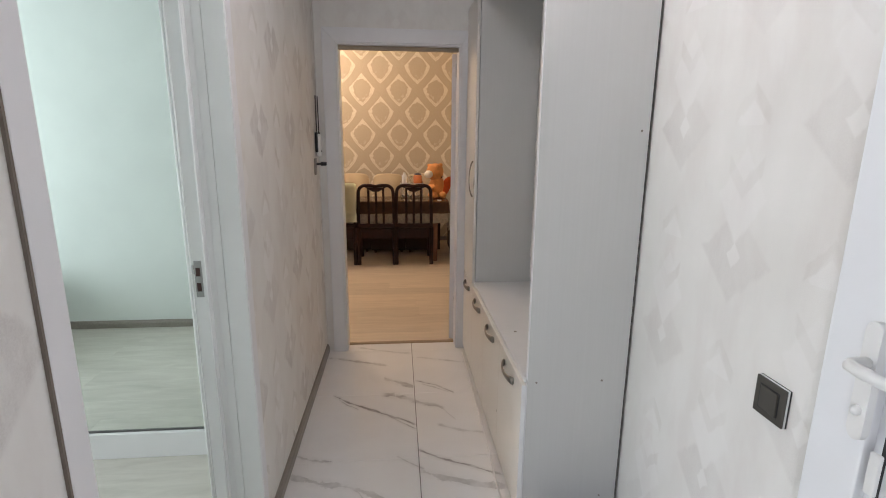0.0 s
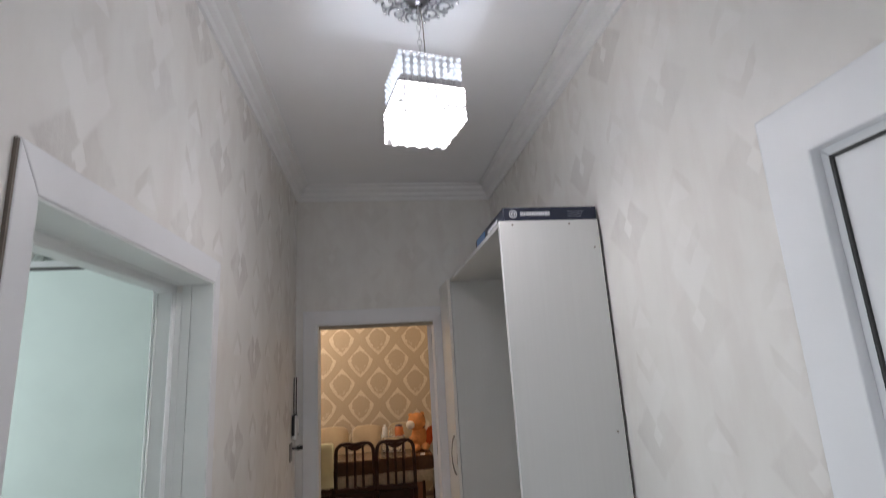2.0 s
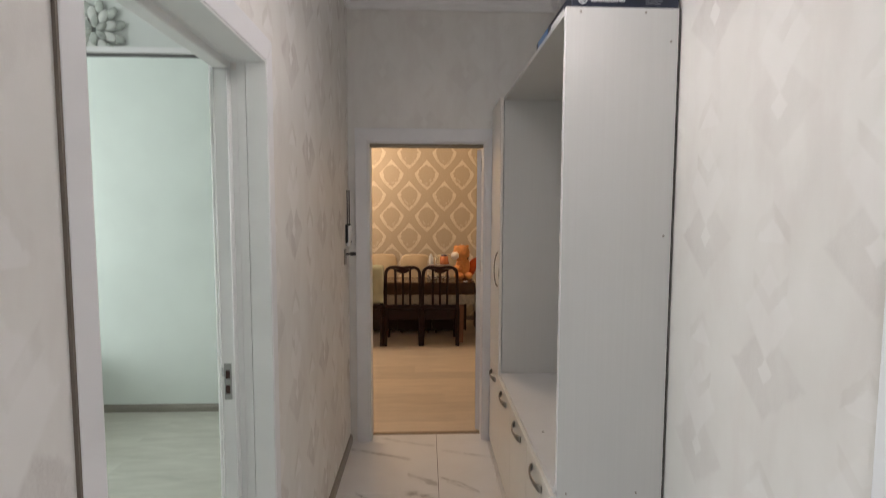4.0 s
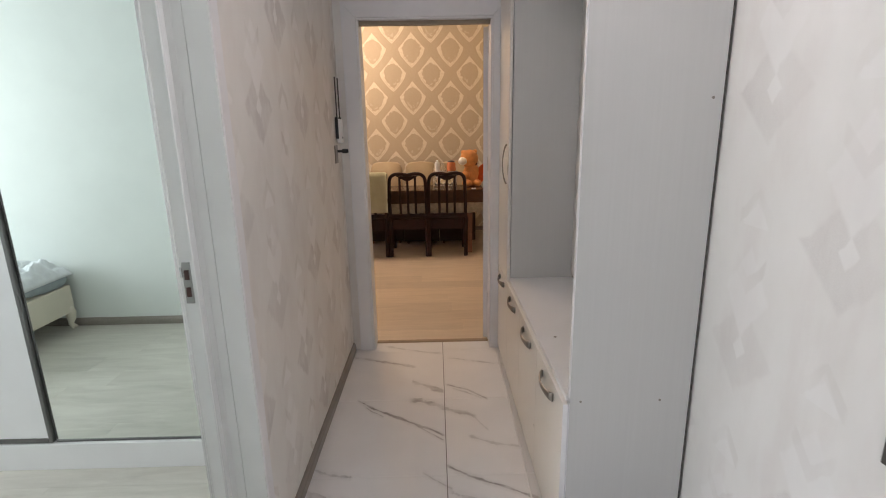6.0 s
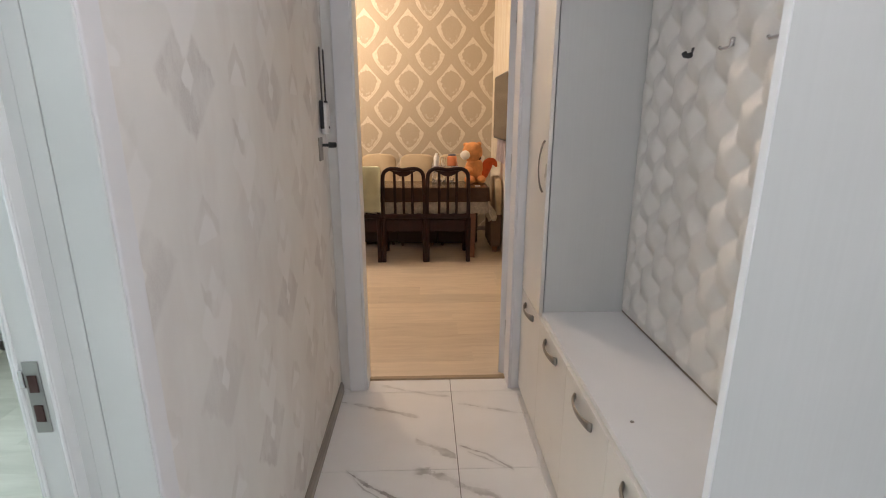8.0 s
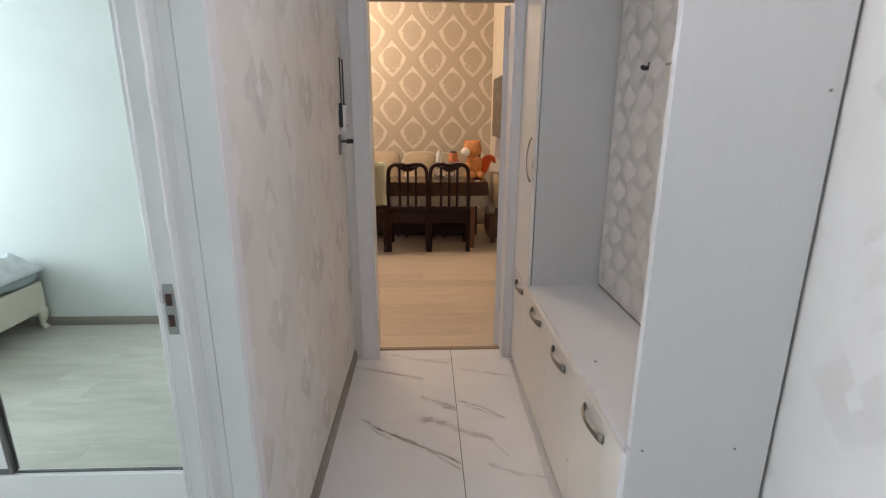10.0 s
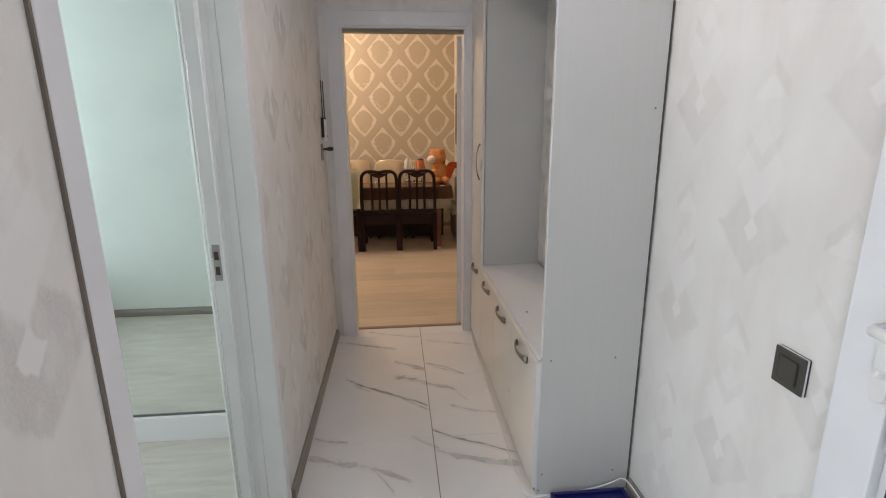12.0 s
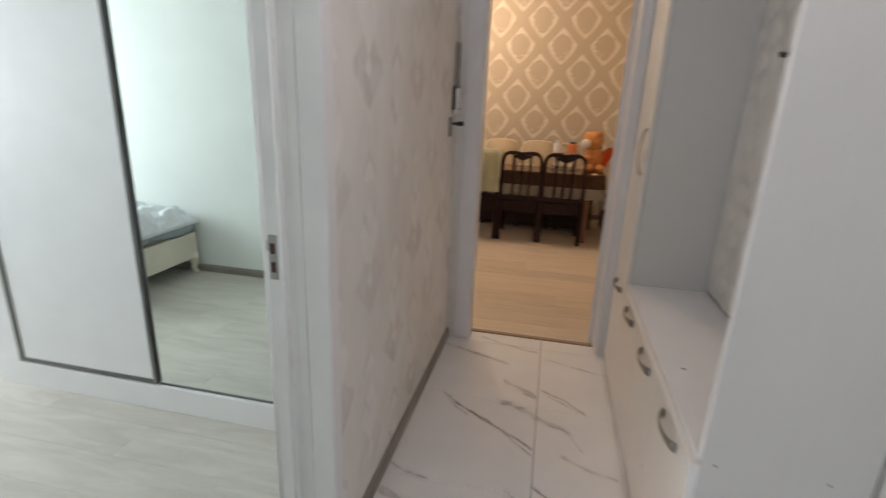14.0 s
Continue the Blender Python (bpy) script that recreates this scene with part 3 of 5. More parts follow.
part("door_stop", box(bx - 0.005, WX - 0.108, DY0, DY1, DZ - 0.03, DZ, 0.004), LINING, t)
part("shadow_groove", box(WX - 0.108, WX - 0.09, DY1 - 0.006, DY1, 0, DZ - 0.03), LINING, t)
part("shadow_groove", box(WX - 0.108, WX - 0.09, DY0, DY1, DZ - 0.006, DZ), LINING, t)
# Beads, paler and glossier than the lining, imitate its edges catching window light.
BEAD = plain("glossy_white_bead", (0.84, 0.85, 0.84), 0.14, vary=0.01, bump=0.01)
for x, y in ((bx - 0.011, DY1 - 0.029), (bx - 0.003, DY1 - 0.0325), (WX - 0.110, DY1 - 0.0325)):
    part("bead", sweep([(x, y, 0), (x, y, DZ - 0.031)], 0.0030, 10), BEAD, t, "glossy white bead", True)
part("bead_strip", box(bx - 0.011, bx - 0.006, DY1 - 0.0295, DY1 - 0.0042, 0, DZ - 0.031), LINING, t)
plate = part("strike_plate", box(-0.174, -0.151, DY1 - 0.0345, DY1 - 0.031, 0.955, 1.075, 0.001), plain("dull_chrome", (0.36, 0.36, 0.35), 0.3, 1.0), t, "chrome strike plate")
part("strike_lip", box(-0.181, -0.1735, DY1 - 0.037, DY1 - 0.031, 1.032, 1.062, 0.002), CHROME, plate)
for z in (0.975, 1.025):
    part("latch_hole", box(-0.169, -0.156, DY1 - 0.036, DY1 - 0.0343, z, z + 0.028), plain("latch_hole", (0.05, 0.02, 0.015), 0.7), plate)
part("gap_filler", box(WX, WX + 0.0055, DY0 - 0.0572, DY0 - 0.0522, 0, DZ + 0.072), plain("dark_casing_strip", (0.17, 0.14, 0.115), 0.7), t, "dark strip along the outer edge of the casing")

# dining room doorway with its open leaf
t = trim_frame("door_2", "white casing of the dining room doorway", 0, 4.0, -1, FX0, FX1, FZ, 0.085, 0.02, 0.083, 0.075)
for x0, x1 in ((FX0, FX0 + 0.012), (FX1 - 0.012, FX1)):
    part("lining", box(x0, x1, 3.985, 4.125, 0, FZ - 0.012, 0.002), CASING, t)
part("lining", box(FX0, FX1, 3.985, 4.125, FZ - 0.012, FZ, 0.002), CASING, t)
part("door_stop", box(FX0, FX1, 4.02, 4.05, FZ - 0.035, FZ - 0.0121), plain("head_gap", (0.33, 0.28, 0.21), 0.6), t, "brown rebate under the head")
leaf = thing("open_door", (FX1 - 0.02, 4.13, 0.008), "white door leaf opened wide into the dining room", "door")
part("leaf", box(FX1 - 0.045, FX1 - 0.007, 4.132, 4.90, 0.008, 2.0, 0.003), CASING, leaf)
# black strip paints the dark gap between leaf and jamb
part("sealing_strip", box(FX1 - 0.0068, FX1 - 0.0045, 4.1325, 4.16, 0.008, 1.99), GASKET_GAP, leaf, "black strip standing in for the dark gap at the jamb")
for z in (0.25, 1.15, 1.85):
    part("hinge", box(FX1 - 0.0125, FX1 - 0.006, 4.126, 4.1315, z, z + 0.09), CHROME, leaf, "chrome butt hinge")
leaf.rotation_euler = (0, 0, radians(-28))
structure("threshold", prism([(4.085, 0), (4.125, 0), (4.118, 0.008), (4.092, 0.008)], 0, FX0 + 0.012, FX1 - 0.012), plain("threshold_strip", (0.30, 0.22, 0.13), 0.4), "narrow brown threshold strip between tiles and laminate")

# white PVC door in the side wall
t = thing("door_3", (EX, (PY0 + PY1) / 2, 0), "closed white PVC door with a lever handle", "door", kind="structure")


def mitred(y0, y1, z0, z1, w, x0, x1, bevel):
    """Four mitred bars of an upright rectangle, rounded towards the room."""
    o = [(y0, z0), (y1, z0), (y1, z1), (y0, z1)]
    q = [(y0 + w, z0 + w), (y1 - w, z0 + w), (y1 - w, z1 - w), (y0 + w, z1 - w)]
    return [prism([o[k], o[(k + 1) % 4], q[(k + 1) % 4], q[k]], 0, x0, x1, None, bevel) for k in range(4)]


def welded(y0, y1, z0, z1, w, x0, x1, outer, inner):
    """A welded rectangular frame in one piece, its room-side edges rounded by outer and inner."""
    b = bmesh.new()
    loops = []
    for x in (x0, x1):
        for d in (0.0, w):
            loops.append([b.verts.new((x, y, z)) for y, z in ((y0 + d, z0 + d), (y1 - d, z0 + d), (y1 - d, z1 - d), (y0 + d, z1 - d))])
    fo, fi, bo, bi = loops
    for p, q in ((fo, fi), (fi, bi), (bi, bo), (bo, fo)):
        for k in range(4):
            b.faces.new((p[k], p[(k + 1) % 4], q[(k + 1) % 4], q[k]))
    bmesh.ops.recalc_face_normals(b, faces=b.faces[:])
    for ring, size in ((fo, outer), (fi, inner)):
        edges = [b.edges.get((ring[k], ring[(k + 1) % 4])) for k in range(4)]
        bmesh.ops.bevel(b, geom=edges, offset=size, segments=4, affect="EDGES", profile=0.5)
    return b


part("outer_frame", welded(PY0 - 0.04, PY1 + 0.04, 0.004, PZ + 0.04, 0.113, EX - 0.034, EX + 0.06, 0.012, 0.004), PVC, t, "", True)
sy0, sy1, sz1 = PY0 + 0.072, PY1 - 0.072, PZ - 0.072
for b in mitred(sy0, sy1, 0.12, sz1, 0.02, EX - 0.010, EX + 0.02, 0.002):
    part("glazing_bead", b, PVC, t)
for b in mitred(sy0 + 0.0185, sy1 - 0.0185, 0.1385, sz1 - 0.0185, 0.006, EX - 0.014, EX + 0.01, 0.001):
    part("gasket", b, GASKET_GAP, t)
part("infill_panel", box(EX - 0.008, EX + 0.008, sy0 + 0.015, sy1 - 0.015, 0.135, sz1 - 0.015), PVC, t)
hx, hy = EX - 0.034, PY1 - 0.064
caps = [(hy + 0.0155 * math.cos(a * math.pi / 12), 1.149 + 0.0155 * math.sin(a * math.pi / 12)) for a in range(13)]
caps += [(2 * hy - y, 2.108 - z) for y, z in caps]
hp = part("handle_plate", prism(caps, 0, hx - 0.014, hx + 0.001, None, 0.0025), WHITEP, t, "white handle plate with round ends")
part("lever", sweep([(hx - 0.01, hy, 1.09), (hx - 0.045, hy, 1.09), (hx - 0.054, hy - 0.006, 1.09), (hx - 0.056, hy - 0.03, 1.089), (hx - 0.055, hy - 0.12, 1.087)], [0.010, 0.010, 0.011, 0.012, 0.009], 10), WHITEP, hp, "white lever", True)
part("lock_turn", ball((hx - 0.016, hy, 1.0), 0.012, 0.008, 0.010), WHITEP, hp, "", True)
part("hinge_cover", box(hx - 0.008, hx + 0.001, hy - 0.05, hy - 0.03, 0.86, 0.94, 0.003), WHITEP, t)

# ---- floors ----
fl = structure("floor", box(WX - 0.15, EX, BACK, 4.105, -0.12, -0.0035), GROUT, "hall floor of polished white marble-look tiles")
TW, TX, TY, TG = 0.6, 0.556, 3.361, 0.0034


def tile_mesh(w, d):
    b = bmesh.new()
    box(-w / 2, w / 2, -d / 2, d / 2, -0.009, 0.0, 0.0012, b, 1)
    me = bpy.data.meshes.new("tile")
    b.to_mesh(me)
    b.free()
    me.materials.append(MARBLE)
    return me


tiles = {}
for i in range(-1, 3):
    for j in range(-8, 3):
        x0, x1 = max(TX + TW * (i - 1), WX), min(TX + TW * i, EX)
        y0, y1 = max(TY + TW * (j - 1), BACK), min(TY + TW * j, 4.095)
        if x1 - x0 < 0.01 or y1 - y0 < 0.01:
            continue
        size = (round(x1 - x0 - TG, 4), round(y1 - y0 - 0.0016, 4))
        if size not in tiles:
            tiles[size] = tile_mesh(*size)
        ob = new("tile", tiles[size])
        ob.parent, ob.location = fl, ((x0 + x1) / 2, (y0 + y1) / 2, 0)


def planks(name, label, material, x0, x1, y0, y1, width, length, seed):
    """A laminate floor: planks along x, in courses with shifted ends, on a thin dark bed."""
    bed = structure(name, box(x0, x1, y0, y1, -0.12, -0.006), GROUT, label)
    rnd = random.Random(seed)
    meshes = {}
    y = y0
    while y < y1 - 0.01:
        w = min(width, y1 - y)
        x = x0 - rnd.random() * length * 0.9
        while x < x1 - 0.005:
            a, b = max(x, x0), min(x + length, x1)
            if b - a > 0.02:
                key = (round(b - a, 3), round(w, 3))
                if key not in meshes:
                    bb = box(-key[0] / 2 + 0.0002, key[0] / 2 - 0.0002, -key[1] / 2 + 0.0002, key[1] / 2 - 0.0002, -0.008, 0, 0.0003, None, 1)
                    me = bpy.data.meshes.new("plank")
                    bb.to_mesh(me)
                    bb.free()
                    me.materials.append(material)
                    meshes[key] = me
                ob = new("plank", meshes[key])
                ob.parent, ob.location = bed, ((a + b) / 2, y + w / 2, 0)
            x += length
        y += width
    return bed


planks("dining_floor", "warm oak laminate floor of the dining room", OAK, RX0, RX1, 4.105, RY1, 0.192, 1.28, 3)
planks("bedroom_floor", "pale grey-beige laminate bedroom floor", ASH, BX0, bx1, BY0, BY1, 0.192, 1.28, 5)
structure("bedroom_sill", box(bx1, WX - 0.001, DY0, DY1, -0.003, 0.003), ASH, "pale laminate sill of the bedroom doorway")


def skirting(name, outline, axis, a0, a1, label):
    return structure(name, prism(outline, axis, a0, a1), SKIRT, label)


sk = [(0, 0.0), (0.016, 0.0), (0.016, 0.035), (0.009, 0.056), (0, 0.058)]
skirting("baseboard_1", [(WX + d, z) for d, z in sk], 1, DY1 + 0.08, 3.98, "taupe laminate skirting board along the hall wall")
skirting("baseboard_2", [(WX + d, z) for d, z in sk], 1, -0.08, DY0 - 0.06, "taupe laminate skirting board along the hall wall")
skirting("baseboard_3", [(EX - d, z) for d, z in sk], 1, PY1 + 0.05, 2.33, "taupe laminate skirting board beside the white door")
skirting("baseboard_4", [(BY0 + d, z) for d, z in sk], 0, BX0, bx1, "taupe skirting board of the bedroom")
skirting("baseboard_5", [(RY1 - d, z) for d, z in sk], 0, RX0, RX1, "taupe skirting board of the dining room")

# ---- hall stand: bench, open niche with tufted back, tall cupboard ----
PX, NY, FY, BT = 0.936, 2.344, 3.598, 0.6
stand = thing("hall_stand", ((PX + EX) / 2, 3.16, 0), "white hall stand with bench, open niche and tall cupboard", "wardrobe")
TOPZ = 2.236
bk = EX - 0.015
side = part("side_panel", box(PX + 0.003, EX - 0.0105, NY, NY + 0.018, 0, TOPZ), PANEL, stand, "grey-white grained end panel")
part("edge_band", box(PX, PX + 0.0028, NY, NY + 0.018, BT - 0.002, TOPZ, 0.0005), EDGE, side, "bright white edge band")
# the gap to the wall gets its darkness from this strip's colour
part("back_edge", box(bk, bk + 0.008, NY + 0.001, NY + 0.018, 0.0, TOPZ), plain("dark_gap_strip", (0.035, 0.028, 0.024), 0.8), side, "dark strip that darkens the gap to the wall")
for x, z in ((0.972, 0.586), (1.22, 0.586), (0.957, 0.093), (1.248, 0.092), (1.285, 1.49), (0.985, 2.221), (1.2, 2.221), (1.287, 2.13), (0.945, 0.02)):
    part("screw", sweep([(x, NY + 0.002, z), (x, NY - 0.0015, z)], 0.004, 8), NICKEL, side)
part("top_board", box(PX + 0.002, bk, NY + 0.018, 3.98, TOPZ - 0.018, TOPZ, 0.001), PANEL, stand)
part("middle_panel", box(PX + 0.002, bk, FY, FY + 0.018, 0.1, TOPZ - 0.018, 0.001), PANEL, stand)
part("far_panel", box(PX + 0.002, bk, 3.96, 3.978, 0, TOPZ - 0.018), PANEL, stand)
part("bench_top", box(PX - 0.006, bk, NY + 0.018, FY, BT - 0.02, BT, 0.0015), EDGE, stand, "white bench board")
part("plinth", box(PX - 0.0006, PX + 0.022, NY + 0.018, 3.96, 0, 0.087), plain("plinth_board", (0.27, 0.22, 0.17), 0.5), stand, "taupe plinth")
part("edge_band", box(PX, PX + 0.0028, NY, NY + 0.018, 0, BT - 0.0205, 0.0005), EDGE, side)
part("bench_bottom", box(PX + 0.02, bk, NY + 0.018, 3.96, 0.088, 0.104), PANEL, stand)
part("screw_cap", lathe([(0.006, 0), (0.006, 0.0012), (0.004, 0.002)], (1.0, 2.8, BT), 10), NICKEL, stand)
part("back_board", box(bk + 0.0005, bk + 0.006, NY + 0.02, 3.96, 0.05, TOPZ - 0.02), PANEL, stand)
part("niche_trim", box(bk - 0.024, bk - 0.002, NY + 0.02, FY - 0.002, BT, BT + 0.007), plain("brown_bead", (0.26, 0.21, 0.16), 0.5), stand, "thin brown bead under the tufting")


def arched_pull(a, b, out, parent, flat=2.7, label="brushed metal bow handle"):
    """A bow handle from a to b that swells from leaf-shaped feet."""
    a, b, out = Vector(a), Vector(b), Vector(out)
    pts, rad = [], []
    for i in range(15):
        s = i / 14
        lift = math.sin(math.pi * s) ** 0.62
        pts.append(a.lerp(b, s) + out * (0.004 + 0.021 * lift))
        rad.append(0.0052 - 0.0014 * math.sin(math.pi * s) + 0.0012 * abs(math.cos(math.pi * s)) ** 6)
    part("handle", sweep(pts, rad, 8, None, flat), NICKEL, parent, label, True)


dw = (3.978 - NY - 0.002) / 4
for i in range(4):
    y0, y1 = NY + 0.002 + dw * i + 0.0007, NY + 0.002 + dw * (i + 1) - 0.0007
    d = part("door", box(PX - 0.018, PX - 0.001, y0, y1, 0.030, BT - 0.023, 0.002), CREAM, stand, "cream-white gloss door")
    yc = (y0 + y1) / 2
    if i == 0:
        # this edge is whitened because it faces the light, unlike the cream front
        part("door_edge", box(PX - 0.0178, PX - 0.0012, y0 - 0.0012, y0 - 0.0001, 0.032, BT - 0.025), EDGE, d, "white edge band")
    arched_pull((PX - 0.018, yc + 0.085, 0.53), (PX - 0.018, yc - 0.085, 0.53), (-1, 0, 0), d)
d = part("door", box(PX - 0.018, PX - 0.001, FY + 0.004, 3.977, BT - 0.018, TOPZ - 0.002, 0.002), CREAM, stand, "tall cream-white gloss door")
arched_pull((PX - 0.018, FY + 0.045, 1.12), (PX - 0.018, FY + 0.045, 1.33), (-1, 0, 0), d, 0.75)


def tufted(y0, y1, z0, z1, x, depth, sy, sz):
    """Padded leatherette with creases running between staggered buttons."""
    nu, nv = 190, 250
    verts, faces = [], []
    for j in range(nv + 1):
        for i in range(nu + 1):
            y, z = y0 + (y1 - y0) * i / nu, z0 + (z1 - z0) * j / nv
            a = math.sin(math.pi * ((y - y0) / sy + (z - z0) / sz) / 1.0)
            b = math.sin(math.pi * ((y - y0) / sy - (z - z0) / sz) / 1.0)
            h = (abs(a) * abs(b)) ** 0.36
            k = round(2 * (y - y0) / sy), round(2 * (z - z0) / sz)
            near = min((math.hypot(y - y0 - m * sy / 2, 0.8 * (z - z0 - n * sz / 2)) for m in (k[0] - 1, k[0], k[0] + 1) for n in (k[1] - 1, k[1], k[1] + 1) if (m + n) % 2 == 0), default=1)
            h = 0.3 * h + 0.7 * (1 - math.exp(-(near / 0.034) ** 1.5))
            e = min(1, min(y - y0, y1 - y, z - z0, z1 - z) / 0.045) ** 0.6
            wr = 0.0016 * noise.noise(Vector((y * 40, z * 22, 0)))
            verts.append((x - depth * 0.45 - (depth * (0.75 * h - 0.2) + wr) * e, y, z))
    w = nu + 1
    for j in range(nv):
        for i in range(nu):
            faces.append((j * w + i, j * w + i + 1, (j + 1) * w + i + 1, (j + 1) * w + i))
    me = bpy.data.meshes.new("tufting")
    me.from_pydata(verts, [], faces)
    b = bmesh.new()
    b.from_mesh(me)
    bpy.data.meshes.remove(me)
    return b


SY, SZ = 0.155, 0.2
tb = part("tufted_back", tufted(NY + 0.02, FY - 0.002, BT + 0.008, TOPZ - 0.02, bk - 0.001, 0.05, SY, SZ), LEATHER, stand, "white button-tufted leatherette back", True)
btn = bmesh.new()
for i in range(20):
    for j in range(20):
        if (i + j) % 2:
            continue
        y, z = NY + 0.02 + i * SY / 2, BT + 0.008 + j * SZ / 2
        if NY + 0.05 < y < FY - 0.03 and BT + 0.04 < z < TOPZ - 0.05:
            ball((bk - 0.014, y, z), 0.006, 0.009, 0.009, btn, 1)
tagged(part("buttons", btn, LEATHER, tb, "", True), kind="stuff")
for i, y in enumerate((3.22, 3.02, 2.82, 2.62)):
    mt = CHROME if i else BLACKP
    hk = part("coat_hook", box(bk - 0.05, bk - 0.042, y - 0.009, y + 0.009, 1.608, 1.632, 0.003), mt, stand, "black coat hook" if i == 0 else "chrome coat hook")
    tip = [(bk - 0.048, y, 1.611), (bk - 0.060, y + 0.004, 1.608), (bk - 0.066, y + 0.010, 1.610), (bk - 0.068, y + 0.014, 1.618)]
    if i:
        tip = [(bk - 0.048, y - 0.006, 1.632), (bk - 0.052, y - 0.006, 1.612), (bk - 0.056, y + 0.004, 1.607), (bk - 0.062, y + 0.024, 1.606), (bk - 0.064, y + 0.028, 1.612)]
    part("prong", sweep(tip, 0.0046 if i else 0.0085, 8), mt, hk, "", True)

# ---- bedroom: sliding wardrobe ----
MY = 2.875
wr = thing("sliding_wardrobe", (-1.15, 3.17, 0), "white sliding wardrobe with a mirrored door", "wardrobe")
wx0, wxm, wx1 = -1.912, -1.148, -0.26
part("plinth", box(wx0 - 0.15, wx1, MY - 0.016, MY + 0.55, 0, 0.125, 0.002), EDGE, wr)
part("body", box(wx0 - 0.15, wx1, MY + 0.06, MY + 0.56, 0.125, 2.235), EDGE, wr)
part("side_stile", box(wx0 - 0.15, wx0 - 0.002, MY - 0.012, MY + 0.06, 0.1252, 2.24, 0.002), EDGE, wr)
part("top_fascia", box(wx0 - 0.02, -0.46, MY - 0.015, MY + 0.06, 2.2285, 2.252, 0.002), EDGE, wr)
FRAME = plain("grey_aluminium", (0.17, 0.17, 0.165), 0.4, 0.7)
d = part("sliding_door", box(wx0 + 0.028, wxm - 0.012, MY - 0.008, MY + 0.008, 0.15, 2.20), EDGE, wr, "plain white sliding door")
part("stile", box(wx0, wx0 + 0.03, MY - 0.013, MY + 0.012, 0.13, 2.22, 0.003), FRAME, d, "dark aluminium stile")
part("stile", box(wxm - 0.010, wxm + 0.006, MY - 0.013, MY + 0.012, 0.13, 2.22, 0.003), FRAME, d, "dark aluminium stile")
part("rail", box(wx0 + 0.03, wxm - 0.014, MY - 0.011, MY + 0.01, 0.13, 0.152), FRAME, d)
part("rail", box(wx0 + 0.03, wxm - 0.014, MY - 0.011, MY + 0.01, 2.20, 2.22), FRAME, d)
d = part("mirror_door", box(wxm + 0.012, wx1, MY + 0.004, MY + 0.009, 0.135, 2.215), MIRROR, wr, "full-height mirror sliding door")
part("rail", box(wxm + 0.012, wx1, MY + 0.0, MY + 0.012, 0.126, 0.135), FRAME, d)
part("rail", box(wxm + 0.012, wx1, MY + 0.0, MY + 0.012, 2.215, 2.228), FRAME, d)

# ---- hall chandelier ----
ch = thing("chandelier", (LAMP.x, LAMP.y, 2.445), "square crystal chandelier, switched on, hung on a chain", "ceiling lamp")


def glowing(name, colour, strength, base):
    n = Nodes(name, 0.1)
    n.bsdf.inputs["Emission Color"].default_value = (*colour, 1)
    n.bsdf.inputs["Emission Strength"].default_value = strength
    return n.done(base)


def clear(name, colour, rough, weight):
    n = Nodes(name, rough)
    n.bsdf.inputs["Transmission Weight"].default_value = weight
    return n.done(colour)


# emission stands in for the bulb's light caught in the crystal beads
n = Nodes("lit_crystal_beads", 0.1)
n.bsdf.inputs["Emission Color"].default_value = (1.0, 0.93, 0.88, 1)
facet = n.tree.nodes.new("ShaderNodeNewGeometry").outputs["Random Per Island"]
n.put(n.bsdf.inputs["Emission Strength"], n.math("MULTIPLY", n.smooth(facet, 0.15, 0.8), 14.0))
GLOW = n.done((0.9, 0.9, 0.92))
# clear upper beads glow faintly in place of passing on bulb light
HALFLIT = glowing("half_lit_crystal", (0.9, 0.95, 1.0), 0.45, (0.85, 0.87, 0.9))
HALFLIT.node_tree.nodes["Principled BSDF"].inputs["Transmission Weight"].default_value = 0.5
SILVER = plain("dull_silver", (0.42, 0.43, 0.45), 0.3, 1.0, vary=0.12)
CRYSTAL = clear("crystal", (0.95, 0.96, 0.98), 0.05, 0.8)
lx, ly = LAMP.x, LAMP.y
part("canopy", lathe([(0.03, 0), (0.052, -0.006), (0.046, -0.034), (0.024, -0.058), (0.010, -0.066)], (lx, ly, H), 20), plain("dark_chrome", (0.22, 0.22, 0.24), 0.18, 1.0), ch, "dark chrome canopy cup", True)
rose = part("ceiling_rose", lathe([(0.04, 0), (0.045, -0.004), (0.03, -0.006)], (lx, ly, H), 24), CHROME, ch, "chrome filigree ceiling rose")
for k in range(12):
    a = 2 * math.pi * k / 12
    for r0, size, turn in ((0.118, 0.034, 1), (0.07, 0.026, -1)):
        cx, cy = lx + r0 * math.cos(a), ly + r0 * math.sin(a)
        pts = []
        for i in range(16):
            s = i / 15
            q = a + turn * (0.6 + s * 7.2)
            rr = size * (1 - 0.72 * s)
            pts.append((cx + rr * math.cos(q), cy + rr * math.sin(q), H - 0.010 - 0.006 * s))
        part("scroll", sweep(pts, [0.0038] * 15 + [0.006], 6), SILVER, rose, "", True)
    part("knob", ball((lx + 0.148 * math.cos(a + 0.26), ly + 0.148 * math.sin(a + 0.26), H - 0.012), 0.007, 0.007, 0.007, None, 1), CHROME, rose, "", True)
gems = bmesh.new()
for k in range(24):
    a = 2 * math.pi * (k + 0.5) / 24
    r0 = 0.135 if k % 2 else 0.095
    ball((lx + r0 * math.cos(a), ly + r0 * math.sin(a), H - 0.018), 0.009, 0.009, 0.007, gems, 1)
tagged(part("crystal_trim", gems, CRYSTAL, ch, "small clear crystals"), kind="stuff")
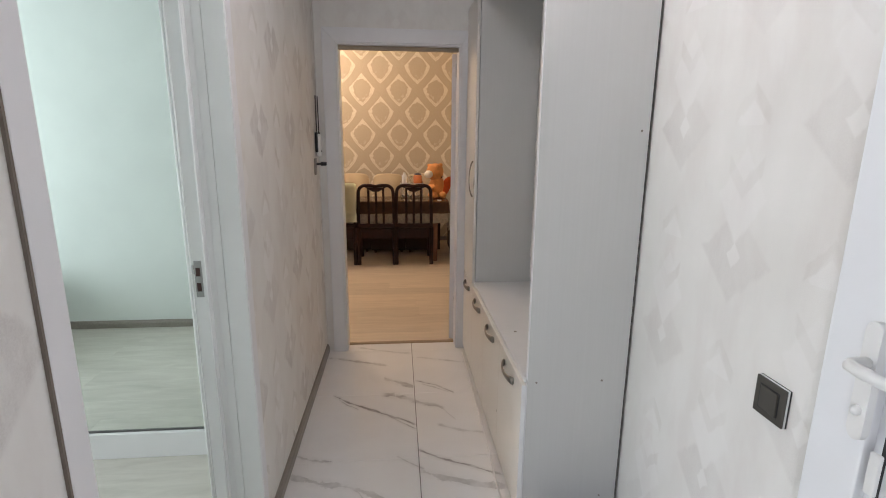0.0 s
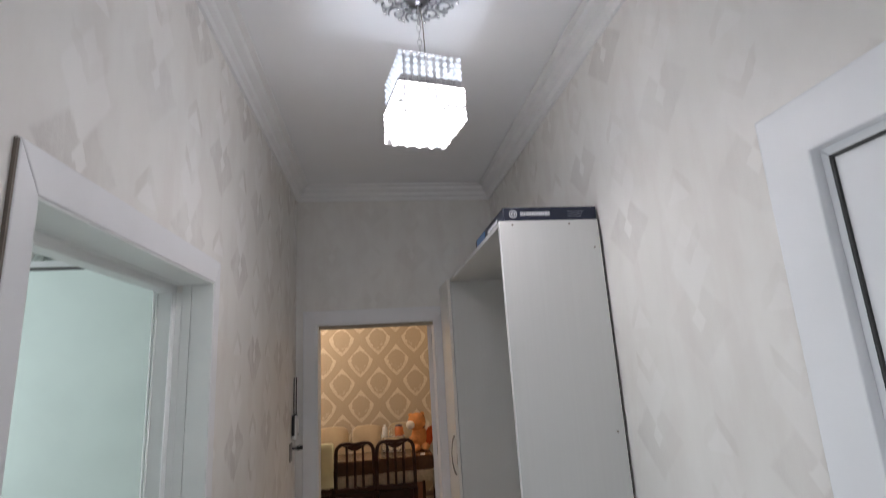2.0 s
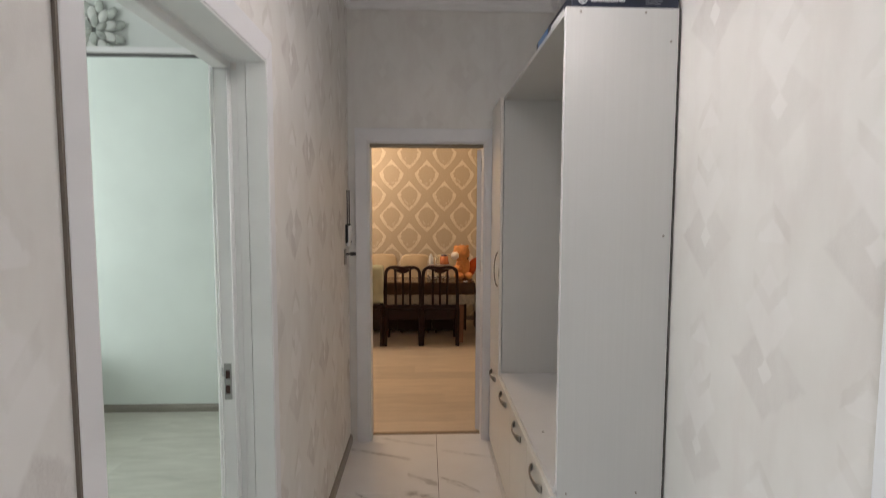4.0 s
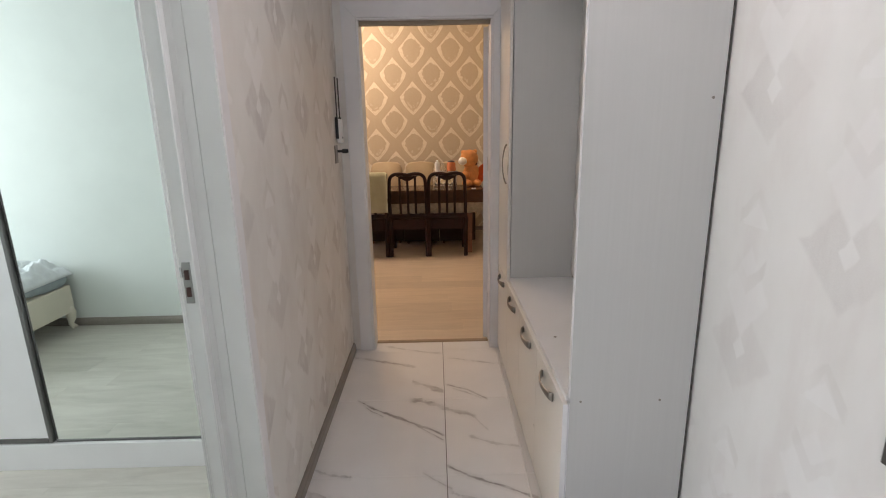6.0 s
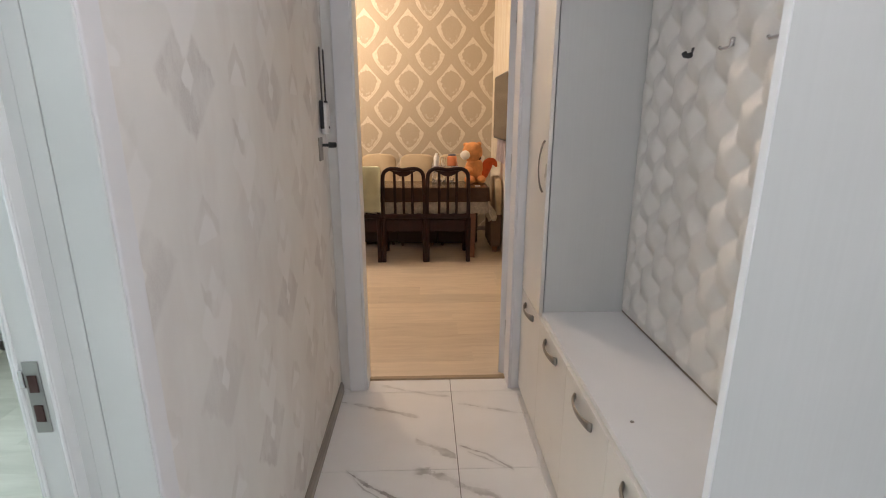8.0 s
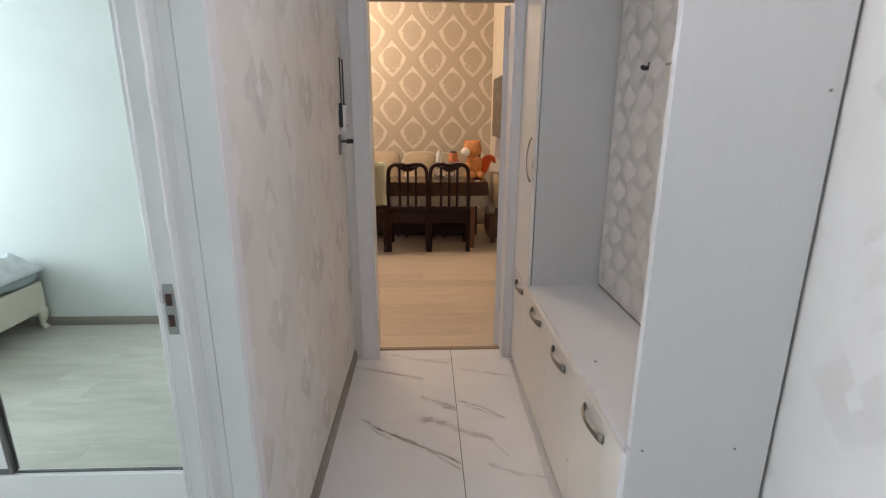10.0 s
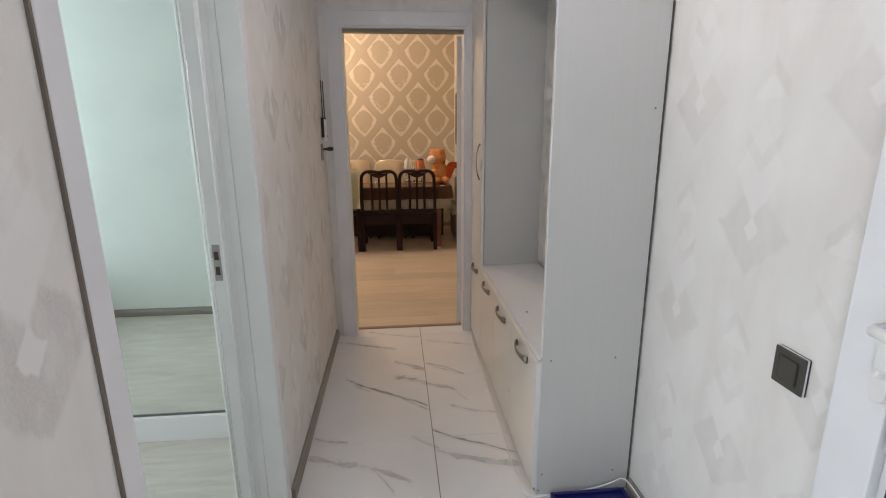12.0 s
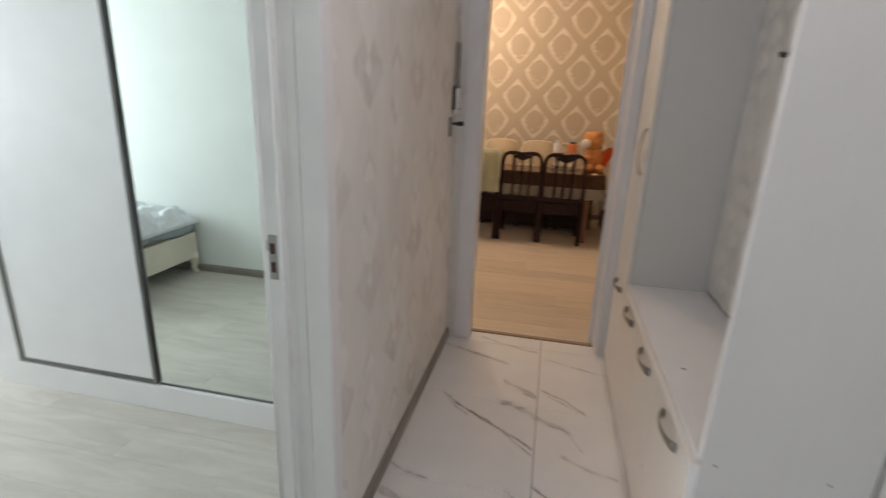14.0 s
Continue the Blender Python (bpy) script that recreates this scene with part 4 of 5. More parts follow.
for i in range(9):
    z = 2.905 - i * 0.027
    pts = []
    for k in range(13):
        q = 2 * math.pi * k / 12
        d = 0.007 * math.cos(q)
        pts.append((lx + (d if i % 2 else 0), ly + (0 if i % 2 else d), z + 0.016 * math.sin(q)))
    part("chain_link", sweep(pts, 0.0018, 5), CHROME, ch)
part("cable", sweep([(lx + 0.006, ly, 2.92), (lx + 0.014, ly + 0.004, 2.84), (lx + 0.016, ly, 2.74), (lx + 0.003, ly, 2.66)], 0.002, 6), NICKEL, ch)
hw = 0.093
TWIST = radians(11)
corners = [(lx + hw * 1.414 * math.cos(TWIST + (k + 0.5) * math.pi / 2), ly + hw * 1.414 * math.sin(TWIST + (k + 0.5) * math.pi / 2), 2.646) for k in range(5)]
part("top_ring", sweep(corners, 0.003, 6), CHROME, ch)
for s in (TWIST, TWIST + math.pi / 2):
    part("cross_bar", sweep([(lx - hw * math.cos(s), ly - hw * math.sin(s), 2.641), (lx + hw * math.cos(s), ly + hw * math.sin(s), 2.641)], 0.0014, 6), CHROME, ch)
for k in range(4):
    m = Matrix.Translation((lx, ly, 0)) @ Matrix.Rotation(k * math.pi / 2 + TWIST, 4, "Z")
    band = box(-hw, hw, -hw - 0.002, -hw + 0.001, 2.5420, 2.5680)
    x = -hw + 0.004
    while x < hw - 0.02:
        for dx0, dx1, z0, z1 in ((0, 0.0025, 2.5460, 2.5640), (0, 0.013, 2.5615, 2.5640), (0.011, 0.013, 2.5510, 2.5640), (0.005, 0.013, 2.5510, 2.5532), (0.005, 0.007, 2.5510, 2.5580), (0, 0.017, 2.5440, 2.5462)):
            box(x + dx0, x + dx1, -hw - 0.0045, -hw - 0.002, z0, z1, bm=band)
        x += 0.017
    band.transform(m)
    part("key_band", band, CHROME, ch, "chrome band with a meander")
    # pane added to block bulb light sideways and square the ceiling patch
    pane = box(-hw + 0.012, hw - 0.012, -hw + 0.012, -hw + 0.014, 2.545, 2.645)
    pane.transform(m)
    part("glass_pane", pane, CRYSTAL, ch, "added clear pane that crops bulb light on the ceiling")
    for i in range(9):
        x = -hw + 2 * hw * i / 8
        up, low = bmesh.new(), bmesh.new()
        for j in range(4):
            r = 0.0085 if j else 0.0075
            ball((x, -hw, 2.6380 - j * 0.021), r, r, r * (1.0 if j < 2 else 1.25), up, 1)
        for j in range(6):
            ball((x * 1.04, -hw * 1.04, 2.5320 - j * 0.0185), 0.0098, 0.0098, 0.0098, low, 1)
        for b, nm, mt, lb in ((up, "upper_bead_strand", HALFLIT, "clear crystal bead strand"), (low, "lower_bead_strand", GLOW, "brightly lit crystal bead strand")):
            b.transform(m)
            tagged(part(nm, b, mt, ch, lb, True), kind="stuff")
bot = bmesh.new()
for i in range(10):
    for j in range(10):
        ball((lx - hw + 2 * hw * i / 9, ly - hw + 2 * hw * j / 9, 2.4330 + 0.004 * ((i + j) % 2)), 0.0105, 0.0105, 0.009, bot, 1)
bot.transform(Matrix.Translation((lx, ly, 0)) @ Matrix.Rotation(TWIST, 4, "Z") @ Matrix.Translation((-lx, -ly, 0)))
tagged(part("bead_net", bot, GLOW, ch, "brightly lit crystal beads of the base", True), kind="stuff")

for ob in ch.children:
    if ob.name.split(".")[0] in ("top_ring", "cross_bar", "key_band", "glass_pane", "upper_bead_strand", "lower_bead_strand", "bead_net"):
        ob.location.z += 0.02

# ---- hall: small things ----
bx = thing("flat_box", (1.14, 2.6, TOPZ), "flat navy cardboard box with white print on the hall stand", "box")
carton = part("carton", box(0.955, 1.312, NY + 0.004, 2.86, TOPZ + 0.0005, TOPZ + 0.052, 0.003), NAVY, bx)
WHITEINK = plain("white_print", (0.75, 0.76, 0.78), 0.5, vary=0.03)
GREYINK = plain("grey_print", (0.16, 0.17, 0.2), 0.5)
LIGHTBLUE = plain("blue_print", (0.10, 0.22, 0.45), 0.45)
ring = bmesh.new()
for r in (0.0135, 0.0065):
    sweep([(0.992 + r * math.cos(q * math.pi / 8), NY + 0.0035, TOPZ + 0.026 + r * math.sin(q * math.pi / 8)) for q in range(17)], 0.0016, 6, ring)
part("emblem", ring, WHITEINK, carton, "white round emblem")
x = 1.020
for w in (0.011, 0.013, 0.011, 0.010, 0.011, 0.010, 0.012, 0.011):
    glyph = box(x, x + 0.0035, NY + 0.0022, NY + 0.0042, TOPZ + 0.019, TOPZ + 0.034)
    box(x + w - 0.0035, x + w, NY + 0.0022, NY + 0.0042, TOPZ + 0.019, TOPZ + 0.034, bm=glyph)
    box(x + 0.0036, x + w - 0.0036, NY + 0.0022, NY + 0.0042, TOPZ + 0.025, TOPZ + 0.028, bm=glyph)
    part("print_bar", glyph, WHITEINK, carton)
    x += w + 0.003
for k, w in enumerate((0.062, 0.056, 0.05)):
    part("print_line", box(1.20, 1.20 + w, NY + 0.0022, NY + 0.0042, TOPZ + 0.032 - k * 0.009, TOPZ + 0.0345 - k * 0.009), GREYINK, carton)
part("side_print", box(0.9525, 0.9552, 2.44, 2.60, TOPZ + 0.018, TOPZ + 0.032), WHITEINK, carton)
part("side_patch", box(0.9525, 0.9552, 2.66, 2.82, TOPZ + 0.008, TOPZ + 0.045), LIGHTBLUE, carton)
part("tape", box(1.0, 1.05, NY + 0.01, NY + 0.05, TOPZ + 0.0525, TOPZ + 0.054), WHITEINK, carton)

sw = thing("light_switch", (EX - 0.001, 1.669, 0.838), "graphite square light switch with pale side rim", "light switch")
part("frame", box(EX - 0.014, EX - 0.008, 1.625, 1.714, 0.839, 0.929, 0.002), BRONZE, sw)
part("pale_rim", box(EX - 0.008, EX - 0.005, 1.624, 1.715, 0.838, 0.930), WHITEP, sw, "pale rim")
part("back_plate", box(EX - 0.005, EX + 0.001, 1.625, 1.714, 0.839, 0.929), BLACKP, sw)
part("recess", box(EX - 0.0148, EX - 0.0138, 1.640, 1.699, 0.854, 0.914, 0.0004), BLACKP, sw, "dark joint round the rocker")
part("rocker", prism([(EX - 0.0195, 1.6425), (EX - 0.0145, 1.6425), (EX - 0.0145, 1.6965), (EX - 0.0155, 1.6965)], 2, 0.8565, 0.9115, None, 0.001), BRONZE, sw)

rods = thing("hanging_key_straps", (WX + 0.02, 3.9, 1.49), "white key fob with two dark straps hung on the wall", "key holder")
for y in (3.852, 3.934):
    part("strap", box(WX + 0.012, WX + 0.017, y - 0.009, y + 0.009, 1.48, 1.705, 0.002), plain("dark_strap", (0.05, 0.04, 0.04), 0.5), rods)
part("fob", box(WX + 0.006, WX + 0.03, 3.85, 3.94, 1.345, 1.48, 0.01, seg=3), WHITEP, rods, "white plastic body")
for y0, y1 in ((3.838, 3.8495), (3.9405, 3.952)):
    part("side_band", box(WX + 0.004, WX + 0.020, y0, y1, 1.37, 1.49, 0.003), BLACKP, rods, "black side band")
part("fob_dot", ball((WX + 0.031, 3.90, 1.375), 0.003, 0.006, 0.006, None, 1), BLACKP, rods)
lk = thing("wall_bolt", (WX + 0.004, 3.83, 1.24), "small metal plate with a black knob on the wall", "latch")
part("plate", box(WX, WX + 0.006, 3.79, 3.86, 1.235, 1.335, 0.002), NICKEL, lk)
part("knob", sweep([(WX + 0.004, 3.85, 1.30), (WX + 0.03, 3.86, 1.30), (WX + 0.032, 3.86, 1.30), (WX + 0.06, 3.875, 1.30)], [0.007, 0.007, 0.013, 0.012], 10), BLACKP, lk, "black knob")

crate = thing("blue_crate", (1.13, 2.16, 0), "shallow dark blue plastic tray on the floor", "tray")
part("tray", box(0.985, 1.285, 2.02, 2.312, 0.0, 0.022, 0.004), BLUEBOX, crate)
for x0, x1, y0, y1 in ((0.985, 0.997, 2.02, 2.312), (1.273, 1.285, 2.02, 2.312), (0.997, 1.273, 2.02, 2.032), (0.997, 1.273, 2.30, 2.312)):
    part("rim", box(x0, x1, y0, y1, 0.022, 0.036, 0.003), BLUEBOX, crate)
part("tag", box(1.08, 1.14, 2.255, 2.275, 0.0222, 0.0235), plain("grey_tag", (0.16, 0.17, 0.2), 0.5), crate, "small grey label")


def smooth_line(points, n=8):
    """Points along a smooth curve through the given ones."""
    p = [Vector(q) for q in points]
    p = [2 * p[0] - p[1]] + p + [2 * p[-1] - p[-2]]
    out = []
    for a, b, c, d in zip(p, p[1:], p[2:], p[3:]):
        for k in range(n):
            s = k / n
            out.append(0.5 * (2 * b + (c - a) * s + (2 * a - 5 * b + 4 * c - d) * s * s + (3 * b - a - 3 * c + d) * s ** 3))
    return out + [p[-2]]


cable = part("cable", sweep(smooth_line([(0.905, 3.9, 0.004), (0.9, 3.4, 0.004), (0.893, 2.85, 0.004), (0.884, 2.55, 0.004), (0.889, 2.38, 0.004), (0.925, 2.328, 0.005), (1.0, 2.328, 0.008), (1.15, 2.329, 0.02), (1.24, 2.33, 0.042), (1.28, 2.325, 0.062), (1.298, 2.28, 0.064), (1.299, 2.1, 0.064), (1.299, 1.8, 0.064)]), 0.0035, 6), WHITEP, None, "", True)
tagged(cable, "thin white cable lying along the bench and wall", "cable")

# ---- bedroom: bed ----
bed = thing("bed", (-3.2, 1.7, 0), "cream bed with a grey sheet and rumpled white duvet", "bed")
CREAMPAINT = plain("cream_bed_paint", (0.70, 0.66, 0.54), 0.4, vary=0.04)
SHEET = plain("grey_sheet", (0.33, 0.38, 0.40), 0.85, vary=0.12, scale=12)
DUVET = plain("white_duvet", (0.70, 0.73, 0.74), 0.85, vary=0.1, scale=14, grain=38, bump=1.0)
fx = -2.21
part("foot_board", prism([(1.27, 0.13), (2.14, 0.13), (2.17, 0.16), (2.17, 0.335), (1.24, 0.335), (1.24, 0.16)], 0, fx - 0.04, fx, None, 0.006), CREAMPAINT, bed)
for y0, y1 in ((1.245, 1.275), (2.135, 2.165)):
    part("side_rail", box(-4.3, fx - 0.041, y0, y1, 0.15, 0.335, 0.005), CREAMPAINT, bed)
for x in (fx - 0.03, -4.24):
    for y in (1.27, 2.14):
        part("leg", sweep([(x, y, 0.17), (x + 0.015, y, 0.12), (x + 0.012, y, 0.07), (x + 0.002, y, 0.035), (x + 0.022, y, 0.012), (x + 0.03, y, 0.0)], [0.034, 0.036, 0.026, 0.017, 0.020, 0.022], 10), CREAMPAINT, bed, "carved cabriole leg", True)
soft = box(-4.3, fx + 0.012, 1.228, 2.182, 0.345, 0.462, 0.05, seg=5)
bmesh.ops.subdivide_edges(soft, edges=[e for e in soft.edges if e.calc_length() > 0.3], cuts=40, use_grid_fill=True)
for v in soft.verts:
    k = 1.0 - max(0.0, min(1.0, (v.co.z - 0.34) / 0.12))
    v.co.x += 0.03 * k * noise.noise(Vector((v.co.x * 3, v.co.y * 9, 1.7)))
    v.co.y += 0.03 * k * noise.noise(Vector((v.co.x * 9, v.co.y * 3, 5.1)))
    v.co.z += 0.035 * noise.noise(Vector((v.co.x * 7, v.co.y * 7, 0.3)))
part("mattress", soft, SHEET, bed, "mattress in a grey sheet", True)


def rumpled(x0, x1, y0, y1, z, amp, seed, drop):
    """A soft quilt that bulges and sags over its edges."""
    n, m = 130, 90
    verts, faces = [], []
    for j in range(m + 1):
        for i in range(n + 1):
            u, v = i / n, j / m
            x, y = x0 + (x1 - x0) * u, y0 + (y1 - y0) * v
            e = min(u * 3, (1 - u) * 3, v * 1.6, (1 - v) * 1.6) * 5
            edge = 1 - math.exp(-e * 1.6)
            f = noise.fractal(Vector((x * 4 + seed, y * 4, seed)), 0.8, 2.2, 4)
            r = abs(noise.noise(Vector((x * 7, y * 5 + seed, 1.3))))
            g = abs(noise.noise(Vector((x * 17 + 3, y * 13, seed)))) + 0.5 * abs(noise.noise(Vector((x * 34, y * 30 + 7, seed))))
            verts.append((x, y, z - drop * (1 - edge) ** 2 + edge * amp * (0.72 + 0.3 * f - 0.45 * r - 0.38 * g)))
    w = n + 1
    for j in range(m):
        for i in range(n):
            faces.append((j * w + i, j * w + i + 1, (j + 1) * w + i + 1, (j + 1) * w + i))
    me = bpy.data.meshes.new("quilt")
    me.from_pydata(verts, [], faces)
    b = bmesh.new()
    b.from_mesh(me)
    bpy.data.meshes.remove(me)
    bmesh.ops.solidify(b, geom=b.faces[:], thickness=0.012)
    return b


tagged(part("duvet", rumpled(-3.6, fx + 0.03, 1.222, 2.17, 0.465, 0.20, 3.7, 0.05), DUVET, None, "", True), "rumpled white duvet lying on the bed", "duvet")
leaves = thing("wall_leaf_decor", (-1.3, 3.49, 2.4), "grey-green leaf decoration on the bedroom wall", "wall decor")
LEAFG = plain("grey_leaf", (0.43, 0.46, 0.42), 0.7, vary=0.3, scale=20)
LEAFW = plain("pale_leaf", (0.62, 0.64, 0.60), 0.6, vary=0.12, scale=20)
for ring_r, count, size, mt in ((0.125, 11, 0.042, LEAFG), (0.085, 9, 0.042, LEAFW), (0.045, 6, 0.034, LEAFG)):
    for k in range(count):
        a = 2 * math.pi * (k + 0.4) / count
        c = (-1.285 + ring_r * math.cos(a), 3.484 - 0.14 * (0.13 - ring_r), 2.53 + ring_r * math.sin(a))
        m = Matrix.Rotation(-a, 3, "Y")
        part("leaf", ball(c, size, 0.010, size * 0.62, None, 2, m), mt, leaves, "", True)

# ---- dining room: table and chairs ----
CLOTH = plain("brown_tablecloth", (0.10, 0.052, 0.03), 0.7, vary=0.2, scale=20)
OILCLOTH = plain("glossy_brown_cloth", (0.10, 0.055, 0.032), 0.22, vary=0.2, scale=20)
LACE = plain("white_lace_edge", (0.55, 0.50, 0.42), 0.85, vary=0.2, scale=40)
TZ, TX0, TX1, TY0, TY1 = 0.735, -0.85, 1.06, 6.50, 7.00
table = thing("dining_table", (0.1, 6.75, 0), "brown wooden dining table with square legs", "table")
part("tabletop", box(TX0, TX1, TY0 + 0.01, TY1, TZ - 0.034, TZ - 0.004, 0.004), BROWNWOOD, table)
part("apron", box(TX0 + 0.1, TX1 - 0.1, TY0 + 0.06, TY0 + 0.085, TZ - 0.12, TZ - 0.034), BROWNWOOD, table)
part("apron", box(TX0 + 0.1, TX1 - 0.1, TY1 - 0.085, TY1 - 0.06, TZ - 0.12, TZ - 0.034), BROWNWOOD, table)
for x in (TX0 + 0.09, TX1 - 0.15):
    for y in (TY0 + 0.02, TY1 - 0.09):
        b = box(x - 0.035, x + 0.035, y, y + 0.07, 0, TZ - 0.034, 0.004)
        for v in b.verts:
            k = 0.72 + 0.28 * v.co.z / TZ
            v.co.x, v.co.y = x + (v.co.x - x) * k, y + 0.035 + (v.co.y - y - 0.035) * k
        part("leg", b, BROWNWOOD, table)
tc = thing("tablecloth", (0.1, 6.75, TZ), "brown tablecloth with a pale scalloped lace border", "tablecloth")
part("cloth_top", box(TX0 - 0.004, TX1 + 0.004, TY0 - 0.004, TY1 + 0.004, TZ - 0.0035, TZ, 0.001), OILCLOTH, tc, "glossy brown top")


front = part("cloth_drop", skirt((TX0, TY0 - 0.004, 0), (TX1, TY0 - 0.004, 0), TZ - 0.002, TZ - 0.145, 0.006, 1, 0), CLOTH, tc)
part("lace_border", skirt((TX0, TY0 - 0.008, 0), (TX1, TY0 - 0.008, 0), TZ - 0.143, TZ - 0.25, 0.008, 1, 0.012), LACE, front, "pale lace border")
end = part("cloth_drop", skirt((TX1 + 0.004, TY0, 0), (TX1 + 0.004, TY1, 0), TZ - 0.002, TZ - 0.145, 0.02, 2, 0), CLOTH, tc)
part("lace_border", skirt((TX1 + 0.006, TY0 - 0.01, 0), (TX1 + 0.006, TY1, 0), TZ - 0.143, TZ - 0.33, 0.03, 2, 0.03), LACE, end, "pale lace border")


fold = bmesh.new()
tip, rim = Vector((TX1 + 0.075, TY0 - 0.03, TZ - 0.36)), []
for i in range(9):
    a = -0.5 * math.pi + 0.5 * math.pi * i / 8
    r = 0.075 + 0.022 * math.sin(i * 2.4)
    rim.append((fold.verts.new((TX1 - 0.002 + 0.002 * math.cos(a), TY0 + 0.002 * math.sin(a), TZ - 0.144)), fold.verts.new((TX1 + r * math.cos(a), TY0 + r * math.sin(a), TZ - 0.25 - 0.05 * math.sin(math.pi * i / 8))), fold.verts.new(tip.lerp(Vector((TX1 + r * math.cos(a), TY0 + r * math.sin(a), TZ - 0.3)), 0.45))))
for p, q in zip(rim, rim[1:]):
    fold.faces.new((p[0], q[0], q[1], p[1]))
    fold.faces.new((p[1], q[1], q[2], p[2]))
bmesh.ops.solidify(fold, geom=fold.faces[:], thickness=0.002)
part("corner_fold", fold, LACE, end, "pale lace corner hanging in a fold", True)


def dark_chair(cx, by):
    """A dark red-brown chair with an arched back of upright slats, its back towards -y."""
    c = thing("dining_chair", (cx, by + 0.2, 0), "dark red-brown wooden dining chair with slatted arched back", "chair", "dark chairs along the table")
    w = 0.205
    for s in (-1, 1):
        x = cx + s * w
        part("back_leg", sweep([(x, by - 0.03, 0.0), (x, by, 0.2), (x, by + 0.012, 0.42), (x, by + 0.01, 0.44)], [0.022, 0.025, 0.027, 0.025], 8), MAHOGANY, c)
        part("front_leg", sweep([(x * 0.97 + cx * 0.03, by + 0.40, 0.0), (x, by + 0.40, 0.42)], [0.018, 0.025], 8), MAHOGANY, c)
    hoop = [(cx - w, by + 0.01, 0.44), (cx - w, by, 0.6), (cx - w * 0.97, by - 0.02, 0.78), (cx - w * 0.93, by - 0.03, 0.88), (cx - w * 0.72, by - 0.033, 0.925), (cx - w * 0.4, by - 0.035, 0.932), (cx - w * 0.15, by - 0.035, 0.925), (cx, by - 0.035, 0.92)]
    hoop = smooth_line(hoop + [(2 * cx - x, y, z) for x, y, z in hoop[-2::-1]], 4)
    part("back_frame", sweep(hoop, 0.019, 8, None, 0.8), MAHOGANY, c, "", True)
    part("crest", prism([(cx - 0.13, 0.915), (cx - 0.03, 0.86), (cx + 0.03, 0.86), (cx + 0.13, 0.915), (cx, 0.905)], 1, by - 0.042, by - 0.026, None, 0.003), MAHOGANY, c)
    for dx in (-0.085, 0.0, 0.085):
        part("slat", sweep([(cx + dx, by + 0.006, 0.47), (cx + dx, by - 0.012, 0.7), (cx + dx, by - 0.033, 0.905)], [0.013, 0.014, 0.012], 8, None, 0.6), MAHOGANY, c)
    part("lower_rail", box(cx - w, cx + w, by - 0.01, by + 0.014, 0.445, 0.485, 0.004), MAHOGANY, c)
    part("seat", box(cx - w - 0.01, cx + w + 0.01, by + 0.015, by + 0.43, 0.425, 0.465, 0.014, seg=3), plain("dark_seat", (0.03, 0.015, 0.012), 0.5), c, "dark padded seat")
    for y in (by + 0.02, by + 0.395):
        part("seat_rail", box(cx - w, cx + w, y - 0.01, y + 0.01, 0.305, 0.424, 0.003), MAHOGANY, c)
    for s in (-1, 1):
        part("seat_rail", box(cx + s * w - 0.01, cx + s * w + 0.01, by + 0.031, by + 0.384, 0.365, 0.424, 0.003), MAHOGANY, c)
    return c


dc = dark_chair(0.217, 6.42)
copy_thing(dc, pose(0.65, 6.62, 0))
copy_thing(dc, pose(-0.235, 6.62, 0))
TOWEL = plain("pale_green_towel", (0.68, 0.68, 0.49), 0.9, vary=0.06, scale=10, grain=400, bump=0.5)
tw = bmesh.new()
prof = [(6.30 + 0.055, 0.515), (6.30 + 0.05, 0.7), (6.352, 0.9), (6.365, 0.945), (6.385, 0.958), (6.41, 0.945), (6.425, 0.88), (6.435, 0.66)]
rows = []
for y, z in prof:
    rows.append([tw.verts.new((-0.40 + 0.395 * i / 24, y + 0.004 * math.sin(i * 0.9 + z * 3), z - (0.012 if i == 24 and z > 0.93 else 0))) for i in range(25)])
for r, s in zip(rows, rows[1:]):
    for i in range(24):
        tw.faces.new((r[i], r[i + 1], s[i + 1], s[i]))
bmesh.ops.solidify(tw, geom=tw.faces[:], thickness=0.006)
tagged(part("towel", tw, TOWEL, None, "", True), "pale green towel draped over a dark chair back", "towel")

UPH = plain("cream_upholstery", (0.45, 0.355, 0.225), 0.7, vary=0.05, scale=6, grain=300, bump=0.3)


def cream_chair(cx, y):
    """A cream upholstered tub chair facing -y."""
    c = thing("upholstered_chair", (cx, y - 0.2, 0), "cream upholstered chair with a rounded back", "chair", "cream chairs by the wall")
    prof = [(-0.18, 0.45), (0.18, 0.45), (0.205, 0.8), (0.195, 0.94), (0.15, 0.985), (0, 0.995), (-0.15, 0.985), (-0.195, 0.94), (-0.205, 0.8)]
    part("backrest", prism([(cx + a, b) for a, b in prof], 1, y - 0.03, y + 0.05, None, 0.02), UPH, c, "", True)
    part("seat", box(cx - 0.21, cx + 0.21, y - 0.42, y + 0.02, 0.38, 0.47, 0.03, seg=4), UPH, c, "", True)
    # base made wide and dark brown in place of the shade under the table
    part("skirt", box(cx - 0.222, cx + 0.222, y - 0.41, y + 0.04, 0.035, 0.379, 0.008), plain("under_table_dark", (0.045, 0.028, 0.02), 0.85, vary=0.15), c, "dark base standing in for the shade under the table")
    for dx in (-0.17, 0.17):
        for yy in (y - 0.38, y + 0.02):
            part("leg", sweep([(cx + dx, yy, 0), (cx + dx, yy, 0.038)], [0.014, 0.018], 8), BROWNWOOD, c)
    return c


cc = cream_chair(-0.11, 7.47)
copy_thing(cc, pose(0.34, 7.22, 0))
copy_thing(cc, pose(-0.56, 7.22, 0))
